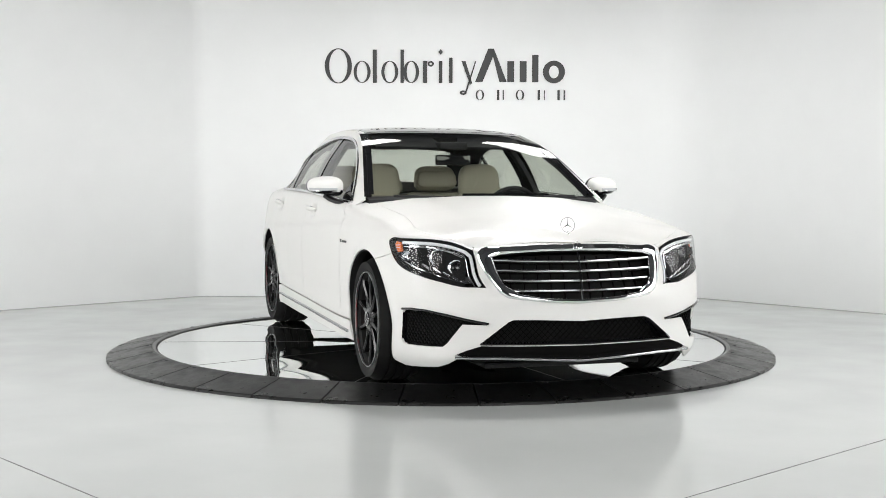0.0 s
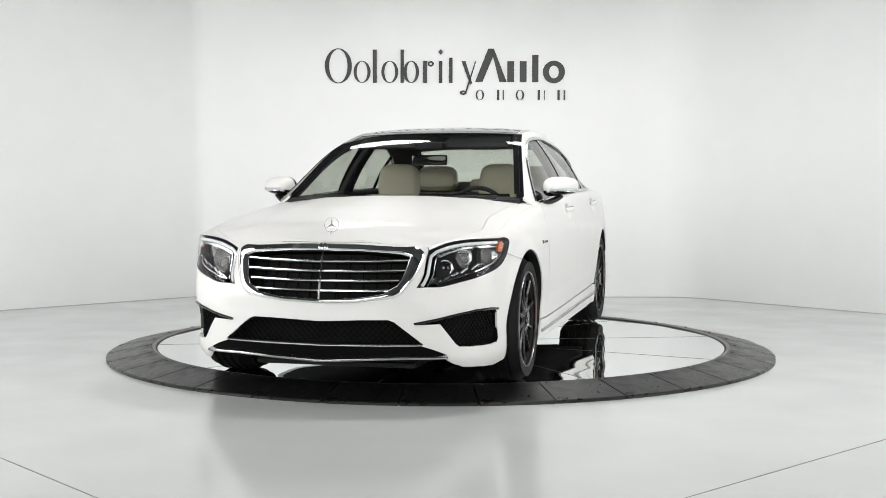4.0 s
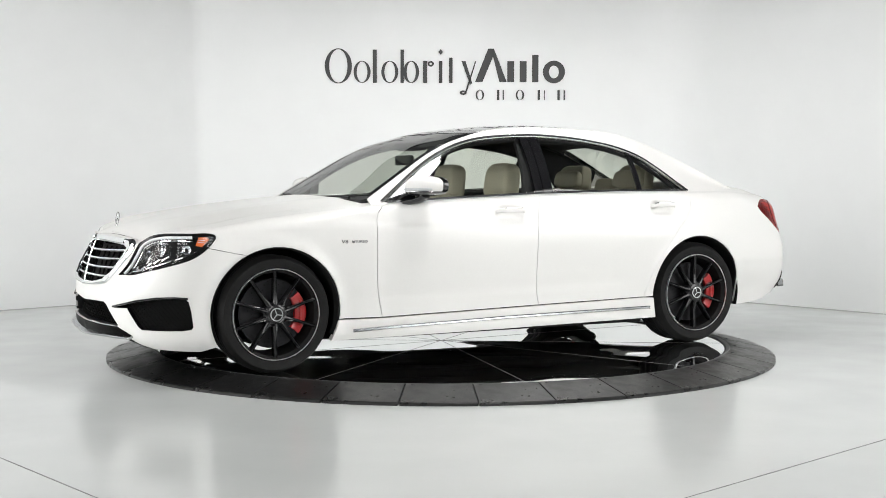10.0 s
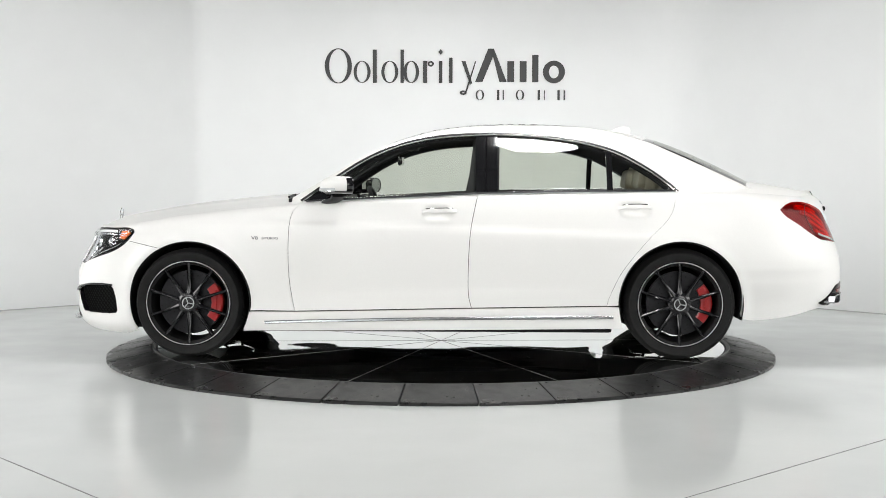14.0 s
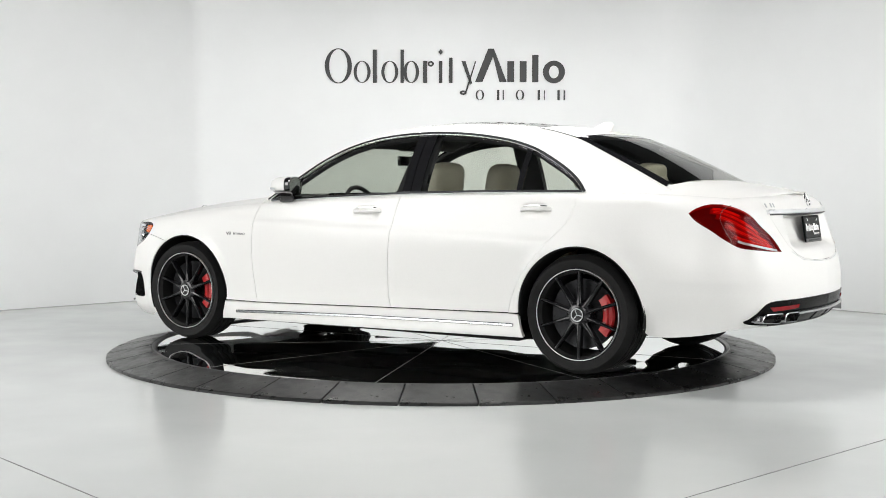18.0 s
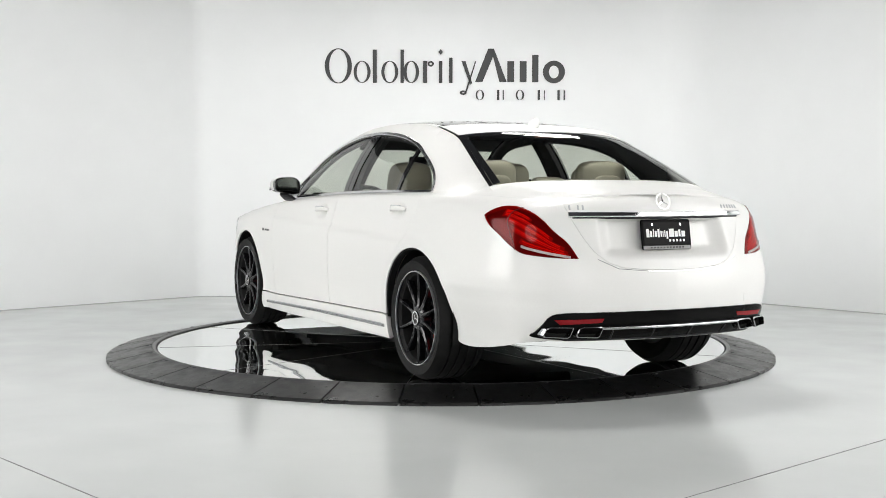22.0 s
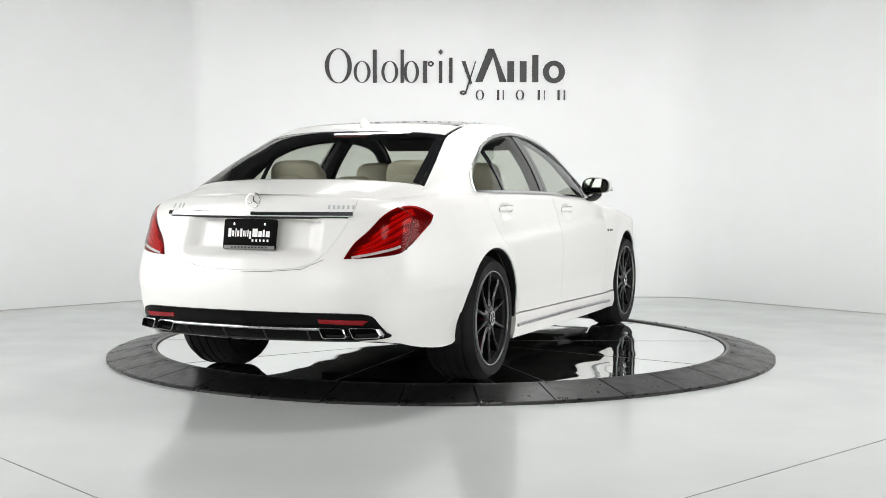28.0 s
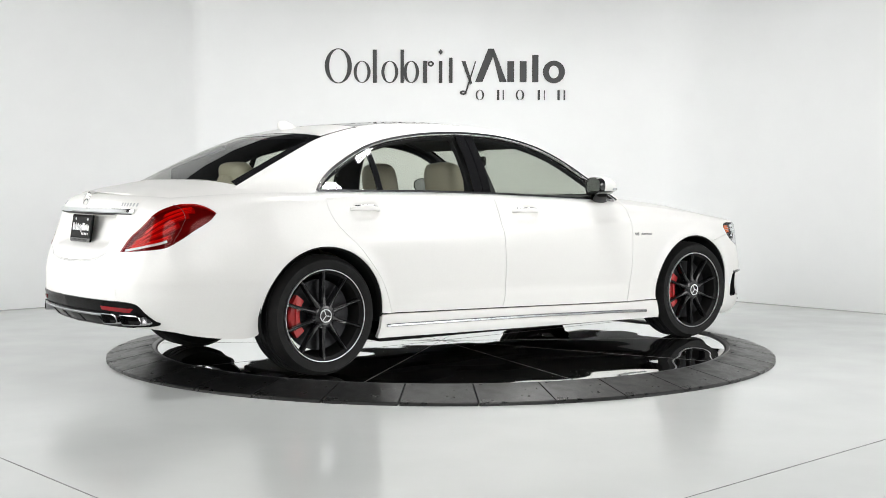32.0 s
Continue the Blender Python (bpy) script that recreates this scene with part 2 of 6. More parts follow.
# saw cuts in the floor
for a, b in (((-5.2, 0.2), (-0.9, -4.68)), ((0.55, -4.58), (5.2, -0.137))):
    a, b = Vector(a), Vector(b)
    d = (b - a).normalized()
    n = Vector((-d.y, d.x)) * 0.0026
    pts_a, pts_b = [], []
    rnd = random.Random(3)
    for i in range(61):
        p = a.lerp(b, i / 60)
        w = n * (0.7 + 0.6 * rnd.random())
        pts_a.append(tuple(p + w))
        pts_b.append(tuple(p - w))
    structure("floor_joint", prism(pts_b + pts_a[::-1], 0.0015), M_SEAM, "narrow dark saw-cut joint in the epoxy floor")

# beams under the ceiling
for y in (-6.5, -3.6, -0.7, 2.2):
    w = 6.8 if y < 0 else 4.2
    bm = box(2 * w, 0.12, 0.26, 0.01, 1)
    ob = part("ceiling_beam", bm, M_STEEL_DARK, None, "", m=pose(0, y, TOP - 0.14))
    tagged(ob, "dark steel beam under the ceiling", "", "", "structure")


def softbox(x, y, z, size, tilt=0, turn=0):
    """Octagonal studio light: black cloth cone, glowing front; hung from the ceiling, or an added unseen fill on a
    stand where it is tilted.
    """
    e = new("studio_softbox")
    e.matrix_world = pose(x, y, z, 0, 0, turn) @ pose(0, 0, 0, tilt, 0, 0) @ pose(0, 0, 0, 0, 0, 22.5)
    tagged(e, "octagonal softbox with a glowing white front " + ("on a steel stand, added as unseen fill" if tilt else "under the ceiling"), "studio light", "studio softboxes")
    bm = lathe([(size, 0.0), (size * 1.02, 0.005), (size * 1.02, 0.06), (0.12, 0.50), (0.0, 0.50)], 8, "z")
    part("cloth_cone", bm, M_TRIM, e, "black cloth cone")
    o = [(size * 0.985 * math.cos(radians(45 * i)), size * 0.985 * math.sin(radians(45 * i))) for i in range(8)]
    part("diffuser", prism(o, 0.004), ((M_FILL_LEFT if x < 0 else M_FILL_RIGHT) if y > -5 else M_FILL_LARGE) if tilt else (M_SOFT_BACK if y > 1 else M_SOFT), e, "glowing white front cloth", m=pose(0, 0, -0.006))
    part("lamp_head", lathe([(0.0, 0.50), (0.075, 0.50), (0.075, 0.72), (0.0, 0.72)], 20, "z"), M_TRIM, e, "black flash head", True)
    if not tilt:
        part("hanger", lathe([(0.015, 0.70), (0.015, TOP - z), (0.0, TOP - z)], 10, "z"), M_STEEL_DARK, e, "steel hanging pole", True)
        return e
    inv = e.matrix_world.inverted()
    head = e.matrix_world @ Vector((0, 0, 0.62))
    part("stand_pole", lathe([(0.016, 0.0), (0.016, head.z), (0.0, head.z)], 12, "z"), M_STEEL_DARK, e, "steel stand pole", True, m=inv @ pose(head.x, head.y, 0))
    for k in range(3):
        bm = sweep([(0, 0, 0.45), (0.52, 0, 0.012)], rect(0.022, 0.022, 0.004))
        part("stand_leg", bm, M_STEEL_DARK, e, "", m=inv @ pose(head.x, head.y, 0, 0, 0, 120 * k + 30))
    return e


softbox(0.70, -1.25, 3.75, 0.45)
softbox(-0.70, 1.75, 3.15, 0.48)
softbox(1.05, 1.75, 3.15, 0.50)
# four added fill lamps out of view, to brighten walls and car evenly
softbox(-3.6, -9.9, 3.1, 2.15, 62, -20)
softbox(3.6, -9.9, 3.1, 2.15, 62, 20)
softbox(-6.4, -3.6, 2.8, 2.15, 66, -60)
softbox(6.4, -3.6, 2.8, 2.15, 66, 60)

# ---------------------------------------------------------------- sign on the back wall: plain shapes
SX = lambda px: -1.2024 + (px - 574) * 0.00579
SZ = lambda py: LIFT + 2.4917 - (py - 86) * 0.005753
sign = new("wall_sign")
sign.location = (0, BACK - 0.012, 0)
tagged(sign, "charcoal sign of plain rings and bars on the white wall", "sign")


def sign_shape(outer, inner=None):
    bm = bmesh.new()
    a = [bm.verts.new((x, 0, z)) for x, z in outer]
    if inner:
        b = [bm.verts.new((x, 0, z)) for x, z in inner]
        k = len(a)
        for i in range(k):
            bm.faces.new((a[i], a[(i + 1) % k], b[(i + 1) % k], b[i]))
    else:
        bm.faces.new(a)
    r = bmesh.ops.extrude_face_region(bm, geom=bm.faces[:])
    bmesh.ops.translate(bm, verts=[v for v in r["geom"] if isinstance(v, bmesh.types.BMVert)], vec=(0, 0.011, 0))
    bmesh.ops.recalc_face_normals(bm, faces=bm.faces[:])
    part("sign_shape", bm, M_LOGO, sign)


def sign_ring(x0, x1, y0, y1, tx, ty):
    cx, cz, rx, rz = SX((x0 + x1) / 2), SZ((y0 + y1) / 2), (x1 - x0) / 2 * 0.00579, (y1 - y0) / 2 * 0.00575
    an = [2 * math.pi * i / 40 for i in range(40)]
    sign_shape([(cx + rx * math.cos(a), cz + rz * math.sin(a)) for a in an],
               [(cx + (rx - tx) * math.cos(a), cz + (rz - ty) * math.sin(a)) for a in an])


def sign_bar(*p):
    sign_shape([(SX(x), SZ(y)) for x, y in p])


def sign_rect(x0, x1, y0, y1):
    sign_bar((x0, y0), (x0, y1), (x1, y1), (x1, y0))


sign_ring(575, 623, 86, 148, 0.045, 0.008)
for x in (626, 675):
    sign_ring(x, x + 30, 108, 147, 0.032, 0.006)
sign_rect(660, 667, 88, 147)
sign_rect(709, 715, 88, 147)
sign_ring(714, 742, 108, 147, 0.035, 0.006)
sign_rect(749, 756, 108, 147)
sign_ring(757, 768, 108, 118, 0.018, 0.018)
sign_rect(777, 783, 108, 147)
sign_bar((780, 87), (776, 92), (780, 97), (784, 92))
sign_rect(795, 801, 102, 147)
sign_bar((817, 108), (824, 108), (836, 147), (832, 150))
sign_bar((841, 108), (843, 108), (826, 164), (823, 164))
sign_ring(814, 826, 160, 168, 0.025, 0.018)
sign_bar((841, 145), (854, 145), (874, 97), (868, 86), (864, 86))
sign_bar((874, 86), (868, 86), (872, 97), (884, 145), (897, 145))
sign_rect(898, 910, 108, 145)
sign_rect(920, 932, 108, 145)
sign_rect(942, 953, 97, 145)
sign_ring(961, 1000, 107, 147, 0.062, 0.05)
for x0, x1 in ((842, 857), (913, 928)):
    sign_ring(x0, x1, 159, 177, 0.018, 0.004)
for x0, x1 in ((880, 884), (890, 892), (952, 956), (963, 964.5), (987, 991), (998, 1000)):
    sign_rect(x0, x1, 159, 177)

# ---------------------------------------------------------------- turntable
R_OUT, R_IN = 2.305, 2.0
ring = new("turntable_ring")
tagged(ring, "black rubber ramp ring around the turning stage on the floor", "turntable")
N_SEG = 34
STEP = 360 / N_SEG


def ramp_segment():
    prof = [(R_OUT, 0.0), (R_OUT, 0.014), (R_OUT - 0.006, 0.019), (R_IN + 0.02, LIFT + 0.014), (R_IN + 0.006, LIFT + 0.012), (R_IN + 0.006, 0.0)]
    g = 0.0046
    v, f = [], []
    n = 5
    for i in range(n):
        for r, h in prof:
            half = radians(STEP / 2) - g / r
            a = -half + 2 * half * i / (n - 1)
            v.append((r * math.sin(a), -r * math.cos(a), h))
    k = len(prof)
    for i in range(n - 1):
        for q in range(k):
            f.append((i * k + q, (i + 1) * k + q, (i + 1) * k + (q + 1) % k, i * k + (q + 1) % k))
    f.append(tuple(range(k)))
    f.append(tuple((n - 1) * k + q for q in reversed(range(k))))
    bm = bmesh.new()
    vs = [bm.verts.new(p) for p in v]
    for q in f:
        bm.faces.new([vs[x] for x in q])
    bmesh.ops.recalc_face_normals(bm, faces=bm.faces[:])
    me = bpy.data.meshes.new("ramp_segment")
    bm.to_mesh(me)
    bm.free()
    me.materials.append(M_RUBBER)
    return me


seg = ramp_segment()
for i in range(N_SEG):
    ob_of("ramp_segment", seg, ring, "", pose(0, 0, 0, 0, 0, -5.6 + STEP / 2 + STEP * i))
bolt = lathe([(0.0, 0.004), (0.011, 0.004), (0.013, 0.0)], 12, "z")
bolt_me = bpy.data.meshes.new("ramp_bolt")
bolt.to_mesh(bolt_me)
bolt.free()
bolt_me.materials.append(M_STEEL_DARK)
for i in range(N_SEG):
    a = radians(-90 - 5.6 + STEP * (i + 0.12))
    ob_of("bolt", bolt_me, ring, "", pose(2.035 * math.cos(a), 2.035 * math.sin(a), LIFT + 0.0105))
bm = lathe([(R_IN + 0.004, LIFT + 0.010), (R_IN + 0.001, LIFT + 0.013), (R_IN - 0.02, LIFT + 0.006), (R_IN - 0.02, 0.0), (R_IN + 0.004, 0.0)], 160, "z", True)
part("inner_lip", bm, M_LIP, ring, "thin dark metal lip", True)

stage = new("turntable_stage")
tagged(stage, "mirror-polished round turning stage under the car", "turntable")
bm = lathe([(0.0, 0.0), (1.96, 0.0), (1.965, LIFT - 0.006), (0.0, LIFT - 0.006)], 120, "z")
part("stage_base", bm, M_LIP, stage, "dull metal carrier plate", True)
for i in range(10):
    a0, a1 = 4 + 36 * i, 40 + 36 * i
    o = []
    for k in range(13):
        r = 1.968
        g = math.degrees(0.002 / r)
        a = radians(a0 + g + (a1 - a0 - 2 * g) * k / 12)
        o.append((r * math.cos(a), r * math.sin(a)))
    am = radians((a0 + a1) / 2)
    o.append((0.0065 * math.cos(am), 0.0065 * math.sin(am)))
    part("stage_plate", prism(o, 0.006), M_MIRROR, stage, "", m=pose(0, 0, LIFT - 0.006))
for i in range(10):
    part("plate_joint", box(1.94, 0.0035, 0.0012, 0, 1, (0.985, 0, 0)), M_LIP, stage, "", m=pose(0, 0, LIFT + 0.0004, 0, 0, 4 + 36 * i))

# ---------------------------------------------------------------- the car: surfaces
# car space: x forward from the middle of the wheelbase, y to its left, z up from the stage
def table(points, soft):
    """A smooth curve through a few knots (x, value)."""
    px, py = np.array([p[0] for p in points], float), np.array([p[1] for p in points], float)
    g = np.linspace(px[0], px[-1], 1500)
    y = np.interp(g, px, py)
    h = g[1] - g[0]
    k = max(1, int(3 * soft / h))
    pad = np.r_[2 * y[0] - y[k:0:-1], y, 2 * y[-1] - y[-2:-k - 2:-1]]
    w = np.exp(-0.5 * (np.arange(-k, k + 1) * h / soft) ** 2)
    y = np.convolve(pad, w / w.sum(), "valid")
    return lambda q: np.interp(q, g, y)


PLAN = [(2.452, 0.0), (2.442, 0.25), (2.405, 0.50), (2.345, 0.67), (2.235, 0.80), (2.09, 0.875), (1.85, 0.914), (1.2, 0.938),
        (0.4, 0.95), (-0.6, 0.95), (-1.5, 0.947), (-2.0, 0.932), (-2.3, 0.893), (-2.5, 0.82), (-2.63, 0.70), (-2.71, 0.50),
        (-2.75, 0.25), (-2.765, 0.0)]
LEN = [0.0]
for p, q in zip(PLAN, PLAN[1:]):
    LEN.append(LEN[-1] + math.hypot(q[0] - p[0], q[1] - p[1]))
SMAX = LEN[-1]
PLX, PLY = table([(s, p[0]) for s, p in zip(LEN, PLAN)], 0.07), table([(s, p[1]) for s, p in zip(LEN, PLAN)], 0.07)
D_SIDE = table([(0.10, -0.10), (0.15, -0.06), (0.20, -0.030), (0.30, -0.022), (0.36, -0.024), (0.5, -0.006), (0.62, 0.0),
                (0.75, 0.0), (0.86, -0.010), (0.95, -0.026), (1.05, -0.058), (1.25, -0.14)], 0.025)
D_FRONT = table([(0.08, -0.20), (0.13, -0.13), (0.17, -0.05), (0.21, -0.008), (0.30, 0.0), (0.45, 0.0), (0.55, -0.022),
                 (0.68, -0.055), (0.78, -0.095), (0.95, -0.20)], 0.025)
D_REAR = table([(0.10, -0.26), (0.22, -0.20), (0.30, -0.11), (0.36, -0.03), (0.42, 0.0), (0.55, 0.0), (0.65, -0.012),
                (0.75, -0.045), (0.88, -0.095), (1.0, -0.135), (1.2, -0.2)], 0.03)


def s_front(y):
    g = np.linspace(0, SMAX / 2, 1200)
    return float(np.interp(y, PLY(g), g))


def s_side(x):
    g = np.linspace(0, SMAX, 3000)
    return float(np.interp(-x, -PLX(g), g))


def s_rear(y):
    g = np.linspace(SMAX, SMAX / 2, 1200)
    return float(np.interp(y, PLY(g), g))


Z_TOP = table([(0, 0.812), (s_front(0.27), 0.806), (s_front(0.45), 0.790), (s_front(0.55), 0.776), (s_front(0.70), 0.815),
               (s_front(0.80), 0.836), (s_side(1.9), 0.862), (s_side(1.6), 0.912), (s_side(1.2), 0.955), (s_side(0.86), 0.985),
               (s_side(0.4), 1.010), (s_side(-0.3), 1.041), (s_side(-0.9), 1.056), (s_side(-1.55), 1.060), (s_side(-2.0), 1.062),
               (s_side(-2.3), 1.045), (s_rear(0.80), 1.034), (s_rear(0.6), 1.042), (SMAX, 1.058)], 0.03)
R_TOP = table([(0, 0.03), (s_front(0.6), 0.03), (s_side(2.0), 0.05), (s_side(1.6), 0.085), (s_side(1.0), 0.06), (s_side(0.7), 0.02),
               (s_side(-1.3), 0.02), (s_side(-1.7), 0.05), (s_side(-2.06), 0.060), (s_side(-2.24), 0.115), (s_rear(0.75), 0.12), (s_rear(0.5), 0.06), (SMAX, 0.045)], 0.06)
Z_SPINE = table([(-2.66, 1.056), (-2.59, 1.064), (-2.43, 1.090), (-2.24, 1.122), (-2.0, 1.152), (0.8, 1.045), (1.0, 1.042), (1.2, 1.026),
                 (1.4, 1.006), (1.6, 0.984), (1.8, 0.954), (2.0, 0.916), (2.16, 0.878), (2.27, 0.846), (2.34, 0.822), (2.40, 0.80)], 0.02)
X_SPINE = table([(0, 2.385), (s_front(0.27), 2.36), (s_front(0.5), 2.26), (s_front(0.7), 2.12), (s_side(2.0), 1.94), (s_side(1.6), 1.60),
                 (s_side(0.8), 0.82), (s_side(-1.9), -1.95), (s_side(-2.3), -2.33), (s_rear(0.75), -2.47), (s_rear(0.5), -2.57), (SMAX, -2.63)], 0.05)


def q_of(s, z):
    """From a height to the wall's own measure, which goes on round the shoulder."""
    r = R_TOP(s)
    k = Z_TOP(s) - r
    return np.where(z <= k, z, k + r * np.arcsin(np.clip((z - k) / r, 0, 1)))


def q_top(s):
    return Z_TOP(s) + (math.pi / 2 - 1) * R_TOP(s)


def wall(s, q):
    """The belt of sheet metal round the car: along the plan from nose to tail, and up."""
    s, q = np.asarray(s, float), np.asarray(q, float)
    sign = np.where((s < 0) | (s > SMAX), -1.0, 1.0)
    s = np.abs(s)
    s = np.where(s > SMAX, 2 * SMAX - s, s)
    tx, ty = PLX(s + 0.01) - PLX(s - 0.01), PLY(s + 0.01) - PLY(s - 0.01)
    ty = np.where((s < 0.01) | (s > SMAX - 0.01), 0 * ty, ty)
    tx = np.where(s < 0.012, 0, tx)
    tx = np.where(s > SMAX - 0.012, 0, tx)
    ln = np.hypot(tx, ty)
    nx, ny = np.where(ln > 0, ty / np.maximum(ln, 1e-9), np.where(s < 1, 1.0, -1.0)), np.where(ln > 0, -tx / np.maximum(ln, 1e-9), 0.0)
    r = R_TOP(s)
    k = Z_TOP(s) - r
    th = np.clip((q - k) / r, 0, math.pi / 2)
    z = np.where(q > k, k + r * np.sin(th), q)
    inset = np.where(q > k, r * (1 - np.cos(th)), 0)
    fz = nx * nx * np.where(nx > 0, D_FRONT(z), D_REAR(z))
    x0 = PLX(s)
    crease = 0.008 * np.tanh(((0.825 + 0.035 * (x0 + 0.4) - z)) / 0.018) * np.clip((1.7 - np.abs(x0 + 0.2)) / 0.5, 0, 1)
    low = 0.006 * np.tanh((0.42 - 0.02 * x0 - z) / 0.03) * np.clip((1.15 - np.abs(x0)) / 0.3, 0, 1)
    flare = 0
    for hx, swell in ((1.570, 0.018), (-1.583, 0.010)):
        rr = np.hypot(x0 - hx, z - 0.354)
        flare = flare + swell * np.exp(-((rr - 0.40) / 0.045) ** 2)
    d = fz + ny * ny * (D_SIDE(z) + flare + crease + low) - inset
    sm = lambda t: np.clip(t, 0, 1) ** 2 * (3 - 2 * np.clip(t, 0, 1))
    # finger bowls behind the door handles
    for hx, hz in ((-0.045, 0.934), (-1.285, 0.960)):
        d = d - 0.020 * np.exp(-((x0 - hx) / 0.080) ** 4 - ((z - hz + 0.006) / 0.034) ** 4) * ny * ny
    # hollow for the number plate
    d = d - 0.062 * sm((0.43 - np.abs(PLY(s))) / 0.10) * sm((z - 0.735) / 0.06) * sm((0.946 - z) / 0.02) * np.where(nx < 0, nx * nx, 0)
    # the tail draws in above the bumper
    d = d - 0.034 * sm((-1.85 - x0) / 0.45) * sm((z - 0.60) / 0.26) * ny * ny
    # the rear corner tucks in under a soft crease in the bumper
    d = d - (0.014 * sm((0.585 - z) / 0.07) + 0.045 * sm((0.54 - z) / 0.28)) * sm((-1.72 - x0) / 0.36) * ny * ny
    # the lamps sweep back from the nose
    d = d - 0.055 * sm((z - 0.50) / 0.24) * sm(np.abs(PLY(s)) / 0.56) * np.where(nx > 0, nx * nx, 0)
    # the grille's shield stands a little proud of the nose
    d = d + 0.016 * np.clip((0.60 - np.abs(PLY(s))) / 0.10, 0, 1) * np.clip((z - 0.46) / 0.06, 0, 1) * np.where(nx > 0, nx * nx, 0)
    return np.stack([x0 + nx * d, sign * (PLY(s) + ny * d), z], -1)


def cap(s, w):
    """Bonnet and boot lid: from the shoulder (w = 0) to the middle (w = 0.8)."""
    s, w = np.asarray(s, float), np.asarray(w, float)
    sign = np.where((s < 0) | (s > SMAX), -1.0, 1.0)
    a = np.abs(s)
    a = np.where(a > SMAX, 2 * SMAX - a, a)
    b = wall(a, q_top(a))
    v = np.clip(w / 0.8, 0, 1)
    xs = X_SPINE(a)
    zs = Z_SPINE(xs)
    x = b[..., 0] + (xs - b[..., 0]) * v
    f = 1 - (1 - v) ** (2.1 + 2.3 * np.clip((-1.8 - x) / 0.25, 0, 1))
    # two long folds on the bonnet
    fold = 0.006 * np.exp(-((v - 0.42) / 0.10) ** 2) * np.clip((x - 0.7) / 0.4, 0, 1) * np.clip((2.25 - x) / 0.3, 0, 1)
    return np.stack([x, sign * b[..., 1] * (1 - v), b[..., 2] + (zs - b[..., 2]) * f + fold], -1)


EDGE_Y = table([(-2.40, 0.725), (-2.20, 0.722), (-2.05, 0.710), (-1.75, 0.655), (-1.42, 0.582), (-1.0, 0.588), (-0.5, 0.592), (0.0, 0.594), (0.27, 0.642), (0.45, 0.682),
                (0.86, 0.775), (1.1, 0.825)], 0.05)
EDGE_Z = table([(-2.40, 0.975), (-2.20, 1.020), (-2.05, 1.093), (-1.75, 1.239), (-1.42, 1.390), (-1.2, 1.450), (-1.0, 1.484), (-0.5, 1.498), (-0.2, 1.484), (0.0, 1.459), (0.27, 1.380),
                (0.45, 1.294), (0.86, 1.046), (1.1, 0.90)], 0.05)
SPINE = table([(-2.40, 0.98), (-2.275, 1.058), (-2.114, 1.143), (-1.913, 1.248), (-1.712, 1.341), (-1.510, 1.418), (-1.311, 1.460), (-1.107, 1.494), (-0.911, 1.513),
               (-0.715, 1.525), (-0.518, 1.528), (-0.312, 1.521), (-0.105, 1.501), (0.085, 1.467), (0.284, 1.402), (0.484, 1.294), (0.680, 1.174), (0.886, 1.053), (1.134, 0.902)], 0.04)


def roof(x, y):
    """Windscreen, roof and rear window, as a height over the plan."""
    x, y = np.asarray(x, float), np.asarray(y, float)
    ye = EDGE_Y(x)
    e = np.clip(np.abs(y) / ye, 0, 1.03)
    return np.stack([x, y, EDGE_Z(x) + (SPINE(x) - EDGE_Z(x)) * (1 - e ** 3.0)], -1)


def s_of_x(x):
    g = np.linspace(s_front(0.5), s_rear(0.5), 2500)
    return np.interp(-np.asarray(x, float), -wall(g, q_top(g))[:, 0], g)


BELT_G = np.linspace(-2.35, 1.2, 300)
_b = wall(s_of_x(BELT_G), q_top(s_of_x(BELT_G)))
BELT_Y = lambda x: np.interp(x, BELT_G, _b[:, 1])
BELT_Z = lambda x: np.interp(x, BELT_G, _b[:, 2])


def flank(x, z):
    """Side of the greenhouse: leans in from the belt to the roof's edge."""
    x, z = np.asarray(x, float), np.asarray(z, float)
    zb, ze = BELT_Z(x) - 0.004, EDGE_Z(x)
    f = np.clip((z - zb) / np.maximum(ze - zb, 0.02), -0.2, 1.0)
    yb, ye = BELT_Y(x), EDGE_Y(x)
    g = np.where(f > 0, 0.52 * f + 0.48 * f * f, f)
    bl = np.clip((-1.25 - x) / 0.5, 0, 1)
    g = np.where(f > 0, g * (1 - bl) + bl * (1 - (1 - np.clip(f, 0, 1)) ** 1.9), g)
    return np.stack([x, yb + (ye - yb) * g, z], -1)


# ---------------------------------------------------------------- sheet metal cutter
def dense(poly, step=0.03, close=True):
    out = []
    n = len(poly)
    for i in range(n if close else n - 1):
        a, b = poly[i], poly[(i + 1) % n]
        k = max(1, int(math.hypot(b[0] - a[0], b[1] - a[1]) / step))
        for j in range(k):
            out.append((a[0] + (b[0] - a[0]) * j / k, a[1] + (b[1] - a[1]) * j / k))
    if not close:
        out.append(poly[-1])
    return out


def bend(points, n=6):
    """A smooth open line through a few points."""
    p = [np.array(q, float) for q in points]
    out = []
    for i in range(len(p) - 1):
        a, b, c, d = p[max(i - 1, 0)], p[i], p[i + 1], p[min(i + 2, len(p) - 1)]
        for j in range(n):
            t = j / n
            out.append(tuple(0.5 * (2 * b + (c - a) * t + (2 * a - 5 * b + 4 * c - d) * t * t + (3 * b - a - 3 * c + d) * t ** 3)))
    out.append(tuple(p[-1]))
    return out


def area(poly):
    return 0.5 * sum(a[0] * b[1] - b[0] * a[1] for a, b in zip(poly, poly[1:] + poly[:1]))


